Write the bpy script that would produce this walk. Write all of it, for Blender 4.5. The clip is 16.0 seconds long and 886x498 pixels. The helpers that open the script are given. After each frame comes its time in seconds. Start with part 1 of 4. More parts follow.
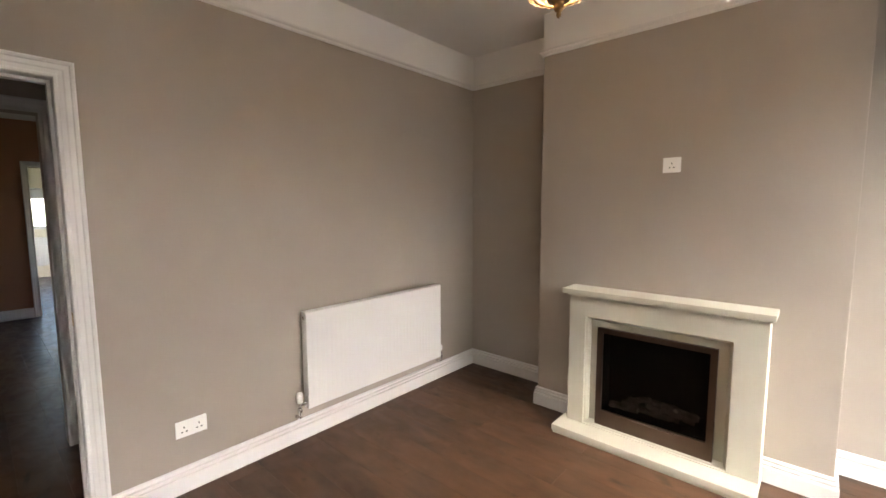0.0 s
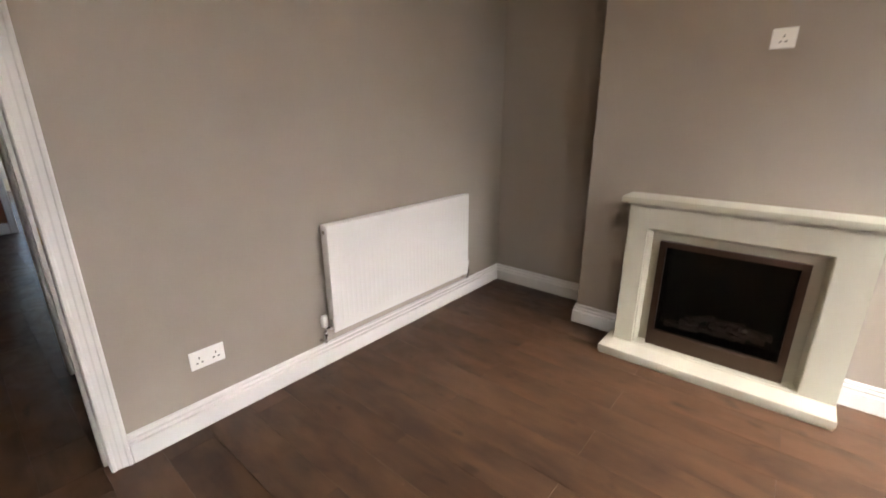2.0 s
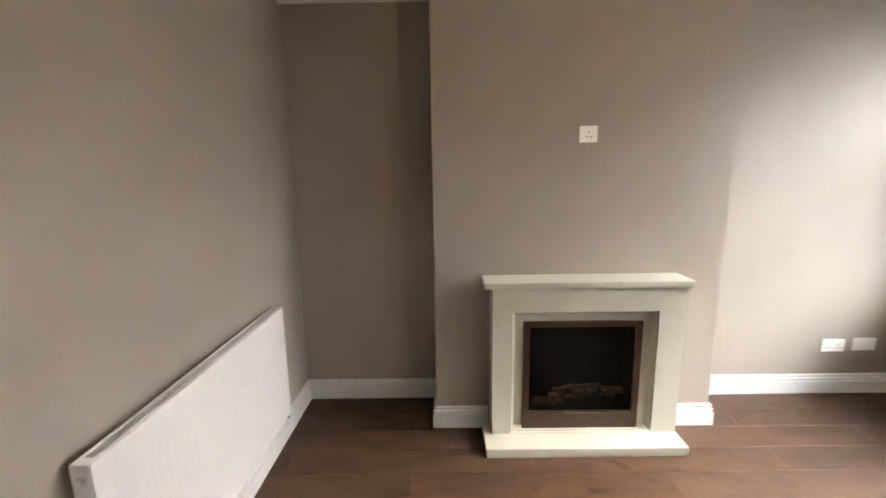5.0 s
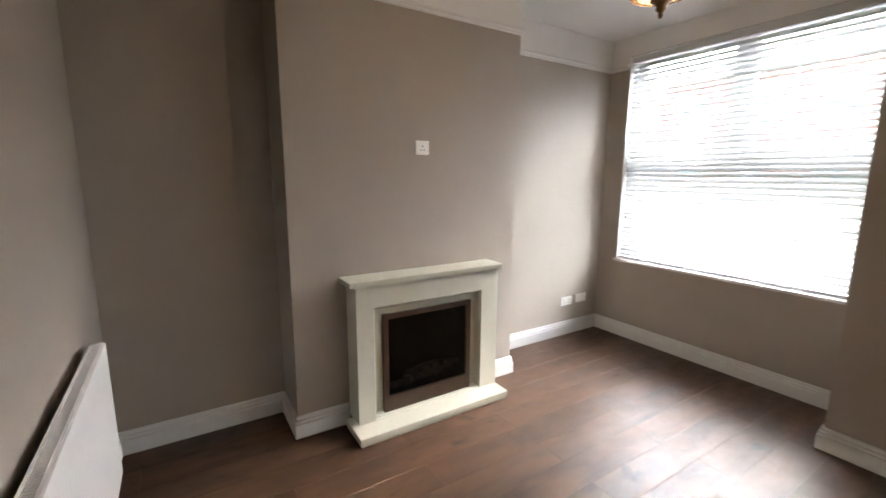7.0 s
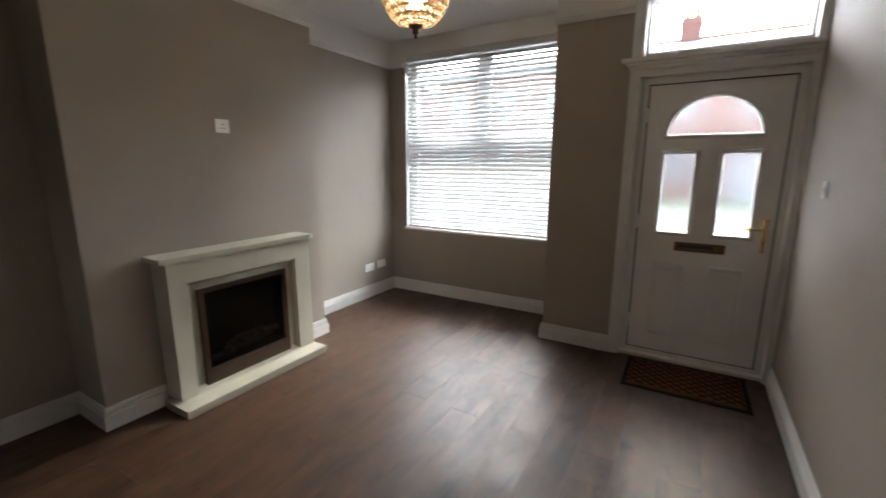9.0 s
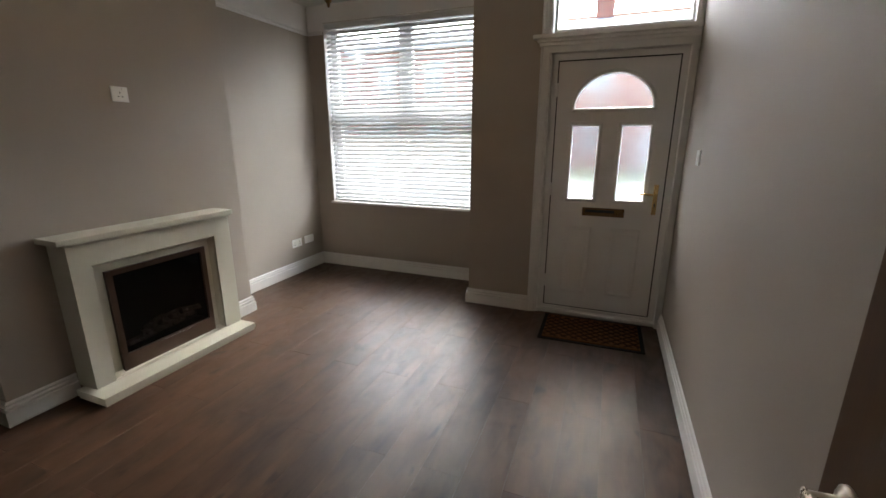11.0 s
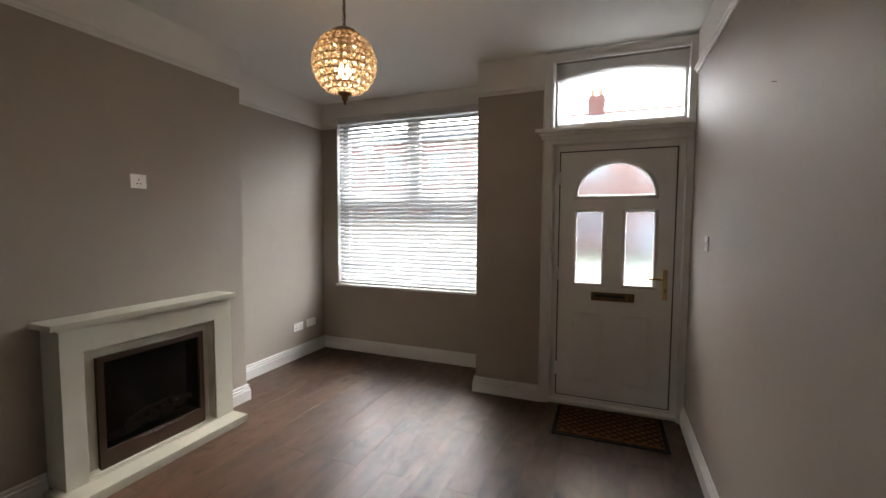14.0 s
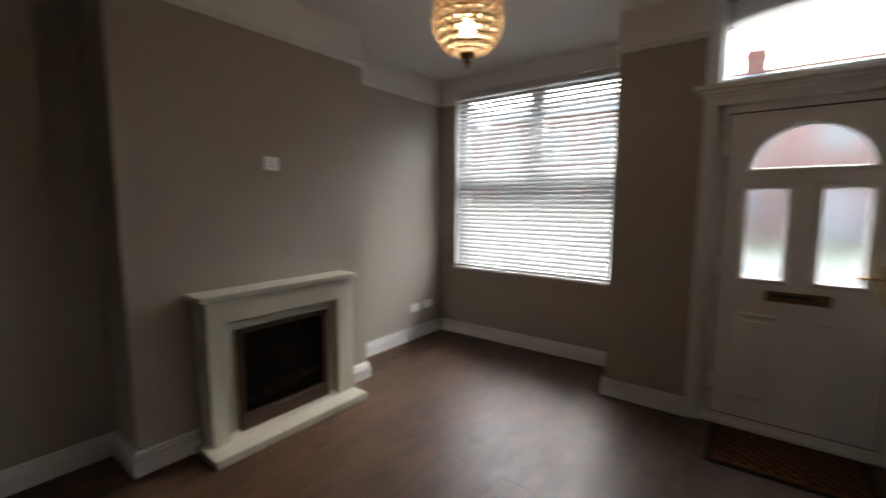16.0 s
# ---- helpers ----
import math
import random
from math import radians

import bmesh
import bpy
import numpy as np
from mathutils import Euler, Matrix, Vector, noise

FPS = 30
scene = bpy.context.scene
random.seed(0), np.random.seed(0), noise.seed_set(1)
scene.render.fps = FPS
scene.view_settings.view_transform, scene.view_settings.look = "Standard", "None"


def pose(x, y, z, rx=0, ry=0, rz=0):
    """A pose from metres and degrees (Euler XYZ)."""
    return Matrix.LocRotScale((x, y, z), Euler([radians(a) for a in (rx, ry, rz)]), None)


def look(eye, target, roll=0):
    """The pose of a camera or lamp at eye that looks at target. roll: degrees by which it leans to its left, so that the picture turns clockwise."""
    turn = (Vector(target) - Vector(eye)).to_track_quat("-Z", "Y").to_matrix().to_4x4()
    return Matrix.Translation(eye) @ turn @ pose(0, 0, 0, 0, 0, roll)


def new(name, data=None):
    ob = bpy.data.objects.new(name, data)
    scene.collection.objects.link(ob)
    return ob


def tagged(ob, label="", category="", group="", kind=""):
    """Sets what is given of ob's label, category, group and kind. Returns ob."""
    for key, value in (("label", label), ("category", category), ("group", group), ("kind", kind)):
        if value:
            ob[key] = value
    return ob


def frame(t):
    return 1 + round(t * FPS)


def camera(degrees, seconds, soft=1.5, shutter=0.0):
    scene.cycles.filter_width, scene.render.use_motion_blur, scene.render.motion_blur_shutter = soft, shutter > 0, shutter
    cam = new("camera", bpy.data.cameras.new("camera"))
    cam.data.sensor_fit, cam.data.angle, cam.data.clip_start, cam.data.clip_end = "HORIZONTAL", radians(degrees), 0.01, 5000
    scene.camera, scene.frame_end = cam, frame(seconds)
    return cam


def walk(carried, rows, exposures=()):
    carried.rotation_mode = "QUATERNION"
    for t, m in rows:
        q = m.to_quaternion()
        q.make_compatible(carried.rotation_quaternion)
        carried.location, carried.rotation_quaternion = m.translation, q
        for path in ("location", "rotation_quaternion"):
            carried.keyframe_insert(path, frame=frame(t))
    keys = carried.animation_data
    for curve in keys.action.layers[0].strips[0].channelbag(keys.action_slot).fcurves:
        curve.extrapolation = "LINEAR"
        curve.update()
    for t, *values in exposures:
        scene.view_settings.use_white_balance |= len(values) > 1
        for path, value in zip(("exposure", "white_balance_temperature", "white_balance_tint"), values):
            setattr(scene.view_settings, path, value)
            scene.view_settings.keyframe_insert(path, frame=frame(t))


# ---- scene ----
cam = camera(92.9, 16.0, soft=1.6, shutter=0.6)
PATH = [
    (0, (3.067, 2.364, 1.459), (1.58, 1.04, 1.26), -0.2),
    (0.5, (3.055, 2.367, 1.457), (1.564, 1.049, 1.26), -0.2),
    (1, (3.021, 2.279, 1.428), (1.514, 0.979, 1.226), -0.2),
    (1.5, (2.984, 2.095, 1.387), (1.491, 0.816, 1.018), -0.0),
    (2, (2.967, 1.892, 1.358), (1.51, 0.659, 0.759), -0.2),
    (2.5, (2.889, 1.77, 1.36), (1.47, 0.56, 0.638), -0.3),
    (3, (2.805, 1.582, 1.4), (1.336, 0.44, 0.667), -0.5),
    (3.5, (2.756, 1.468, 1.445), (1.155, 0.507, 0.729), -0.4),
    (4, (2.714, 1.265, 1.512), (0.962, 0.549, 0.867), 0.2),
    (4.2, (2.713, 1.212, 1.504), (0.879, 0.641, 0.947), -0.1),
    (6.3, (2.557, 0.531, 1.527), (0.73, 1.266, 1.182), 0.5),
    (6.5, (2.594, 0.494, 1.529), (0.817, 1.345, 1.186), 0.5),
    (7, (2.705, 0.386, 1.518), (1.039, 1.439, 1.179), 0.4),
    (7.5, (2.759, 0.284, 1.489), (1.197, 1.489, 1.156), 0.6),
    (8, (2.825, 0.158, 1.476), (1.393, 1.512, 1.134), 0.5),
    (8.5, (2.909, 0.056, 1.46), (1.674, 1.586, 1.096), 0.4),
    (9, (3.018, 0.011, 1.452), (2.021, 1.7, 1.061), 0.2),
    (9.5, (3.099, -0.024, 1.44), (2.239, 1.731, 1.015), 0.1),
    (9.7, (3.116, -0.030, 1.439), (2.301, 1.744, 0.991), 0.1),
    (11.8, (3.108, -0.066, 1.446), (2.41, 1.737, 0.934), 0.1),
    (12, (3.094, -0.06, 1.439), (2.393, 1.745, 0.941), 0.2),
    (12.5, (3.079, -0.042, 1.447), (2.363, 1.793, 1.103), 0.2),
    (13, (3.079, -0.043, 1.45), (2.356, 1.8, 1.164), 0.2),
    (13.5, (3.078, -0.034, 1.447), (2.349, 1.817, 1.243), 0.2),
    (14, (3.067, -0.02, 1.454), (2.328, 1.834, 1.326), 0.3),
    (14.5, (3.052, -0.007, 1.462), (2.306, 1.839, 1.278), 0.2),
    (15, (3.017, 0.02, 1.449), (2.264, 1.858, 1.216), 0.2),
    (15.5, (2.963, 0.111, 1.443), (2.172, 1.934, 1.209), 0.2),
    (16, (2.899, 0.191, 1.45), (1.696, 1.773, 1.23), 0.2),
]
EXPOSURES = [(0, 4.84, 7280, 13), (1.5, 4.78, 7180, 13), (2.0, 4.71, 7050, 13), (3.0, 4.7, 6890, 12), (4.2, 4.83, 6900, 10), (6.3, 4.93, 6650, 10),
             (7.0, 4.72, 6600, 10), (7.5, 4.42, 6640, 10), (8.2, 4.03, 6690, 9), (9.0, 3.75, 6640, 8), (12.0, 3.66, 6780, 9), (13.0, 3.76, 6800, 10),
             (14.0, 3.64, 6850, 10), (14.5, 3.48, 6840, 10), (15.0, 3.34, 6810, 10), (15.4, 3.28, 6800, 10), (16.0, 3.17, 6880, 10)]
SKY, SUN, LAMP, TILT = 0.15, 3.2, 0.09, 46.0
WALL = (0.308, 0.265, 0.224)
FLOOR_DARK, FLOOR_LIGHT, FLOOR_ROUGH = (0.021, 0.0112, 0.0068), (0.072, 0.038, 0.021), 0.44
walk(cam, [(t, look(eye, target, roll)) for t, eye, target, roll in PATH], EXPOSURES)


# ---- world, sun and lamps ----
world = bpy.data.worlds.new("world")
scene.world = world
world.use_nodes = True
wn = world.node_tree
sky = wn.nodes.new("ShaderNodeTexSky")
sky.sky_type = "NISHITA"
sky.sun_disc = False
sky.sun_elevation = radians(40)
sky.sun_rotation = radians(0)
sky.air_density, sky.dust_density, sky.ozone_density = 1.0, 2.2, 1.0
wn.links.new(sky.outputs[0], wn.nodes["Background"].inputs[0])
wn.nodes["Background"].inputs[1].default_value = SKY
sun_data = bpy.data.lights.new("sun", "SUN")
sun_data.energy, sun_data.angle, sun_data.color = SUN, radians(104), (0.872, 0.935, 1.0)
sun_lamp = new("sun", sun_data)
sun_lamp.matrix_world = look((2, 20, 16.8), (2, 0, 0))


# ---- materials ----
def shader(name, color, rough=0.5, metal=0.0, var=0.08, scale=3.0, fine=60.0, bump=0.05, stretch=(1, 1, 1), spec=0.5, coat=0.0):
    """A painted, plastic or metal surface with broad and fine variation and a slight relief."""
    m = bpy.data.materials.new(name)
    m.use_nodes = True
    t = m.node_tree
    b = t.nodes["Principled BSDF"]
    b.inputs["Metallic"].default_value = metal
    b.inputs["Specular IOR Level"].default_value = spec
    b.inputs["Coat Weight"].default_value = coat
    b.inputs["Coat Roughness"].default_value = 0.12
    tc = t.nodes.new("ShaderNodeTexCoord")
    mp = t.nodes.new("ShaderNodeMapping")
    mp.inputs["Scale"].default_value = stretch
    t.links.new(tc.outputs["Object"], mp.inputs[0])
    big = t.nodes.new("ShaderNodeTexNoise")
    big.inputs["Scale"].default_value = scale
    big.inputs["Detail"].default_value = 4
    small = t.nodes.new("ShaderNodeTexNoise")
    small.inputs["Scale"].default_value = fine
    small.inputs["Detail"].default_value = 3
    for n in (big, small):
        t.links.new(mp.outputs[0], n.inputs["Vector"])
    add = t.nodes.new("ShaderNodeMath")
    add.operation = "MULTIPLY_ADD"
    add.inputs[1].default_value = 0.35
    t.links.new(small.outputs[0], add.inputs[0])
    t.links.new(big.outputs[0], add.inputs[2])
    ramp = t.nodes.new("ShaderNodeMapRange")
    ramp.inputs[1].default_value, ramp.inputs[2].default_value = 0.35, 1.0
    t.links.new(add.outputs[0], ramp.inputs[0])
    mix = t.nodes.new("ShaderNodeMix")
    mix.data_type = "RGBA"
    mix.inputs[6].default_value = (*[c * (1 - var) for c in color], 1)
    mix.inputs[7].default_value = (*[min(1, c * (1 + var)) for c in color], 1)
    t.links.new(ramp.outputs[0], mix.inputs[0])
    t.links.new(mix.outputs[2], b.inputs["Base Color"])
    rr = t.nodes.new("ShaderNodeMapRange")
    rr.inputs[3].default_value, rr.inputs[4].default_value = max(0.02, rough - 0.06), min(1, rough + 0.06)
    t.links.new(ramp.outputs[0], rr.inputs[0])
    t.links.new(rr.outputs[0], b.inputs["Roughness"])
    if bump:
        bp = t.nodes.new("ShaderNodeBump")
        bp.inputs["Strength"].default_value = bump
        bp.inputs["Distance"].default_value = 0.004
        t.links.new(small.outputs[0], bp.inputs["Height"])
        t.links.new(bp.outputs[0], b.inputs["Normal"])
    return m


def wood_planks(name, dark, light, rough, spread=0.25):
    """Boards that run along y, each with its own tone and figure from Object Info's Random."""
    m = bpy.data.materials.new(name)
    m.use_nodes = True
    t = m.node_tree
    b = t.nodes["Principled BSDF"]
    b.inputs["Specular IOR Level"].default_value = 0.31
    info = t.nodes.new("ShaderNodeObjectInfo")
    tc = t.nodes.new("ShaderNodeTexCoord")
    off = t.nodes.new("ShaderNodeVectorMath")
    off.operation = "MULTIPLY"
    off.inputs[1].default_value = (13.7, 31.1, 7.3)
    t.links.new(info.outputs["Random"], off.inputs[0])
    pos = t.nodes.new("ShaderNodeVectorMath")
    t.links.new(tc.outputs["Object"], pos.inputs[0])
    t.links.new(off.outputs[0], pos.inputs[1])
    def grain(scale, stretch, detail, distort):
        mp = t.nodes.new("ShaderNodeMapping")
        mp.inputs["Scale"].default_value = stretch
        t.links.new(pos.outputs[0], mp.inputs[0])
        n = t.nodes.new("ShaderNodeTexNoise")
        n.inputs["Scale"].default_value = scale
        n.inputs["Detail"].default_value = detail
        n.inputs["Distortion"].default_value = distort
        t.links.new(mp.outputs[0], n.inputs["Vector"])
        return n
    figure = grain(4.0, (1.7, 0.6, 1), 3, 0.5)
    streak = grain(9.0, (3.2, 0.4, 1), 5, 0.6)
    pores = grain(60.0, (6, 0.25, 1), 2, 0.0)
    knots = grain(6.0, (1.5, 0.7, 1), 2, 0.4)
    def madd(a, k, c):
        n = t.nodes.new("ShaderNodeMath")
        n.operation = "MULTIPLY_ADD"
        n.inputs[1].default_value = k
        t.links.new(a, n.inputs[0])
        if hasattr(c, "is_linked"):
            t.links.new(c, n.inputs[2])
        else:
            n.inputs[2].default_value = c
        return n.outputs[0]
    v = madd(figure.outputs[0], 1.75, -0.47)
    v = madd(streak.outputs[0], 0.45, v)
    v = madd(pores.outputs[0], 0.2, v)
    v = madd(info.outputs["Random"], spread, v)
    mr = t.nodes.new("ShaderNodeMapRange")
    mr.inputs[1].default_value, mr.inputs[2].default_value = 0.3, 1.15
    t.links.new(v, mr.inputs[0])
    mix = t.nodes.new("ShaderNodeMix")
    mix.data_type = "RGBA"
    mix.inputs[6].default_value, mix.inputs[7].default_value = (*dark, 1), (*light, 1)
    t.links.new(mr.outputs[0], mix.inputs[0])
    kr = t.nodes.new("ShaderNodeMapRange")
    kr.inputs[1].default_value, kr.inputs[2].default_value = 0.64, 0.78
    t.links.new(knots.outputs[0], kr.inputs[0])
    mix2 = t.nodes.new("ShaderNodeMix")
    mix2.data_type = "RGBA"
    mix2.inputs[7].default_value = (*[c * 0.6 for c in dark], 1)
    t.links.new(mix.outputs[2], mix2.inputs[6])
    t.links.new(kr.outputs[0], mix2.inputs[0])
    t.links.new(mix2.outputs[2], b.inputs["Base Color"])
    rr = t.nodes.new("ShaderNodeMapRange")
    rr.inputs[3].default_value, rr.inputs[4].default_value = rough - 0.05, rough + 0.08
    cloud = grain(7.0, (1.1, 0.7, 1), 4, 1.4)
    rr.inputs[1].default_value, rr.inputs[2].default_value = 0.36, 0.64
    t.links.new(cloud.outputs[0], rr.inputs[0])
    t.links.new(rr.outputs[0], b.inputs["Roughness"])
    bp = t.nodes.new("ShaderNodeBump")
    bp.inputs["Strength"].default_value, bp.inputs["Distance"].default_value = 0.07, 0.002
    t.links.new(madd(cloud.outputs[0], 1.5, streak.outputs[0]), bp.inputs["Height"])
    t.links.new(bp.outputs[0], b.inputs["Normal"])
    return m


def glass_like(name, color, rough, ior=1.45, weight=1.0, bump=0.0, bump_scale=80.0):
    m = bpy.data.materials.new(name)
    m.use_nodes = True
    t = m.node_tree
    b = t.nodes["Principled BSDF"]
    b.inputs["Base Color"].default_value = (*color, 1)
    b.inputs["Roughness"].default_value = rough
    b.inputs["IOR"].default_value = ior
    b.inputs["Transmission Weight"].default_value = weight
    if bump:
        n = t.nodes.new("ShaderNodeTexNoise")
        n.inputs["Scale"].default_value = bump_scale
        bp = t.nodes.new("ShaderNodeBump")
        bp.inputs["Strength"].default_value, bp.inputs["Distance"].default_value = bump, 0.002
        t.links.new(n.outputs[0], bp.inputs["Height"])
        t.links.new(bp.outputs[0], b.inputs["Normal"])
    return m


def glowing(name, color, strength):
    m = bpy.data.materials.new(name)
    m.use_nodes = True
    b = m.node_tree.nodes["Principled BSDF"]
    b.inputs["Base Color"].default_value = (*color, 1)
    b.inputs["Emission Color"].default_value = (*color, 1)
    b.inputs["Emission Strength"].default_value = strength
    return m


def brickwork(name, brick, mortar):
    m = shader(name, brick, 0.85, var=0.25, scale=2.0, fine=30, bump=0.3)
    t = m.node_tree
    b = t.nodes["Principled BSDF"]
    tc = t.nodes.new("ShaderNodeTexCoord")
    sw = t.nodes.new("ShaderNodeMapping")
    sw.inputs["Rotation"].default_value = (radians(90), 0, 0)
    t.links.new(tc.outputs["Object"], sw.inputs[0])
    br = t.nodes.new("ShaderNodeTexBrick")
    br.inputs["Scale"].default_value = 1.0
    br.inputs["Brick Width"].default_value, br.inputs["Row Height"].default_value = 0.225, 0.075
    br.inputs["Mortar Size"].default_value = 0.006
    br.inputs["Color1"].default_value = (*brick, 1)
    br.inputs["Color2"].default_value = (*[c * 0.75 for c in brick], 1)
    br.inputs["Mortar"].default_value = (*mortar, 1)
    t.links.new(sw.outputs[0], br.inputs["Vector"])
    t.links.new(br.outputs[0], b.inputs["Base Color"])
    return m


PAINT = shader("taupe wall paint", WALL, 0.61, var=0.05, scale=2.2, fine=150, bump=0.10, spec=0.45)
WHITE = shader("white ceiling paint", (0.67, 0.655, 0.635), 0.60, var=0.025, scale=1.0, fine=180, bump=0.05, spec=0.5)
GLOSS = shader("white satin woodwork", (0.62, 0.61, 0.597), 0.42, var=0.02, scale=4, fine=90, bump=0.02)
UPVC = shader("white plastic door skin", (0.68, 0.67, 0.66), 0.35, var=0.02, scale=5, fine=260, bump=0.05)
CREAM = shader("cream painted fire surround", (0.45, 0.435, 0.355), 0.45, var=0.03, scale=3, fine=120, bump=0.03)
RADW = shader("white radiator enamel", (0.63, 0.615, 0.595), 0.45, var=0.015, scale=4, fine=80, bump=0.01)
PLASTIC = shader("white socket plastic", (0.82, 0.81, 0.79), 0.25, var=0.015, scale=20, fine=200, bump=0.0)
DARKPL = shader("dark plastic", (0.02, 0.02, 0.022), 0.4, var=0.1, scale=30, fine=200, bump=0.0)
SLAT = shader("white painted blind slat", (0.58, 0.59, 0.595), 0.4, var=0.03, scale=6, fine=70, bump=0.03)
def let_through(m, amount, color):
    """Thin pale plastic that passes some daylight."""
    t = m.node_tree
    tr = t.nodes.new("ShaderNodeBsdfTranslucent")
    tr.inputs[0].default_value = (*color, 1)
    mx = t.nodes.new("ShaderNodeMixShader")
    mx.inputs[0].default_value = amount
    t.links.new(t.nodes["Principled BSDF"].outputs[0], mx.inputs[1])
    t.links.new(tr.outputs[0], mx.inputs[2])
    t.links.new(mx.outputs[0], t.nodes["Material Output"].inputs[0])


let_through(SLAT, 0.12, (0.66, 0.68, 0.69))
CORD = shader("white cotton cord", (0.75, 0.75, 0.73), 0.9, var=0.05, scale=90, fine=400, bump=0.1)
BRASS = shader("polished brass", (0.80, 0.58, 0.26), 0.22, 1.0, var=0.08, scale=25, fine=200, bump=0.02)
OLDBRASS = shader("dull antique brass", (0.17, 0.105, 0.05), 0.4, 1.0, var=0.25, scale=30, fine=250, bump=0.1)
BRONZE = shader("brushed bronze metal", (0.105, 0.074, 0.058), 0.38, 1.0, var=0.12, scale=6, fine=240, bump=0.04, stretch=(1, 0.1, 1))
CHROME = shader("chrome", (0.75, 0.75, 0.76), 0.12, 1.0, var=0.05, scale=40, fine=200, bump=0.0)
NICKEL = shader("satin nickel", (0.42, 0.37, 0.30), 0.3, 1.0, var=0.1, scale=30, fine=200, bump=0.02)
SOOT = shader("black firebox lining", (0.004, 0.0038, 0.0038), 0.7, var=0.3, scale=10, fine=90, bump=0.15)
ASH = shader("grey ceramic log", (0.085, 0.072, 0.064), 0.9, var=0.6, scale=18, fine=90, bump=0.6)
FIREGLASS = glass_like("dark fire glass", (0.5, 0.5, 0.5), 0.02, ior=1.22)
PLANK = wood_planks("dark brown oak laminate", FLOOR_DARK, FLOOR_LIGHT, FLOOR_ROUGH, 0.16)
SEAM = shader("plank joint", (0.018, 0.012, 0.009), 0.7, var=0.2)
DOORWOOD = shader("brown varnished door veneer", (0.085, 0.045, 0.020), 0.55, var=0.3, scale=3, fine=40, bump=0.05, stretch=(6, 6, 0.35), spec=0.25)
PANE = glass_like("clear window glass", (0.97, 0.98, 0.98), 0.0)
FROST = glass_like("obscured door glass", (0.90, 0.91, 0.92), 0.18, bump=0.25, bump_scale=60.0)
CRYSTAL = glass_like("amber crystal bead", (0.98, 0.86, 0.70), 0.04, ior=1.5, weight=0.92)
BULB = glowing("lit bulb", (1.0, 0.76, 0.50), 3.6)
COIR = shader("brown coir pile", (0.115, 0.050, 0.019), 1.0, var=0.35, scale=40, fine=420, bump=0.9, spec=0.08)
DARKCOIR = shader("dark coir", (0.035, 0.018, 0.010), 1.0, var=0.3, scale=40, fine=420, bump=0.8, spec=0.05)
RUBBER = shader("black rubber mat", (0.014, 0.012, 0.012), 0.9, var=0.3, scale=30, fine=300, bump=0.4, spec=0.1)
CREAMWALL = shader("cream kitchen wall paint", (0.74, 0.68, 0.55), 0.6, var=0.03, scale=1.2, fine=200, bump=0.05)
TERRA = shader("terracotta brown wall paint", (0.30, 0.145, 0.085), 0.6, var=0.05, scale=1.2, fine=200, bump=0.05)
BRICK = brickwork("red brick facade", (0.30, 0.082, 0.050), (0.30, 0.25, 0.21))
SLATE = shader("grey slate roof", (0.16, 0.165, 0.18), 0.7, var=0.25, scale=3, fine=20, bump=0.3)
STONE = shader("pale stone lintel", (0.45, 0.43, 0.39), 0.85, var=0.12, scale=4, fine=40, bump=0.2)
POT = shader("clay chimney pot", (0.45, 0.22, 0.12), 0.8, var=0.2, scale=6, fine=40, bump=0.2)
ASPHALT = shader("asphalt road", (0.055, 0.055, 0.057), 0.9, var=0.25, scale=0.8, fine=60, bump=0.4)
PAVING = shader("concrete paving", (0.30, 0.29, 0.275), 0.9, var=0.15, scale=1.2, fine=40, bump=0.25)
FENCEWOOD = shader("weathered larch fence board", (0.36, 0.25, 0.14), 0.8, var=0.25, scale=4, fine=40, bump=0.3, stretch=(4, 4, 0.5))
LEAF = shader("hedge leaf", (0.07, 0.12, 0.035), 0.6, var=0.4, scale=8, fine=60, bump=0.1)
EARTH = shader("grass verge ground", (0.08, 0.10, 0.04), 0.95, var=0.3, scale=0.6, fine=30, bump=0.4)


# ---- mesh helpers ----
def mesh_object(name, bm, material, parent=None, label=""):
    me = bpy.data.meshes.new(name)
    bmesh.ops.recalc_face_normals(bm, faces=bm.faces)
    bm.to_mesh(me)
    bm.free()
    for mt in (material if isinstance(material, (list, tuple)) else [material]):
        me.materials.append(mt)
    ob = new(name, me)
    if parent is not None:
        ob.parent = parent
    if label:
        ob["label"] = label
    return ob


def part(name, bm, material, parent, label=""):
    return mesh_object(name, bm, material, parent, label)


def structure(name, bm, material, label, category):
    return tagged(mesh_object(name, bm, material), label, category, kind="structure")


def empty(name, at=(0, 0, 0), rz=0):
    ob = new(name)
    ob.matrix_basis = pose(*at, 0, 0, rz)
    return ob


def box(x0, x1, y0, y1, z0, z1, bevel=0.0, bm=None, seg=2):
    bm = bm or bmesh.new()
    r = bmesh.ops.create_cube(bm, size=1.0)
    for v in r["verts"]:
        v.co = Vector((x0 + (v.co.x + 0.5) * (x1 - x0), y0 + (v.co.y + 0.5) * (y1 - y0), z0 + (v.co.z + 0.5) * (z1 - z0)))
    if bevel:
        es = list({e for v in r["verts"] for e in v.link_edges})
        bmesh.ops.bevel(bm, geom=es, offset=bevel, segments=seg, affect="EDGES", profile=0.6)
    return bm


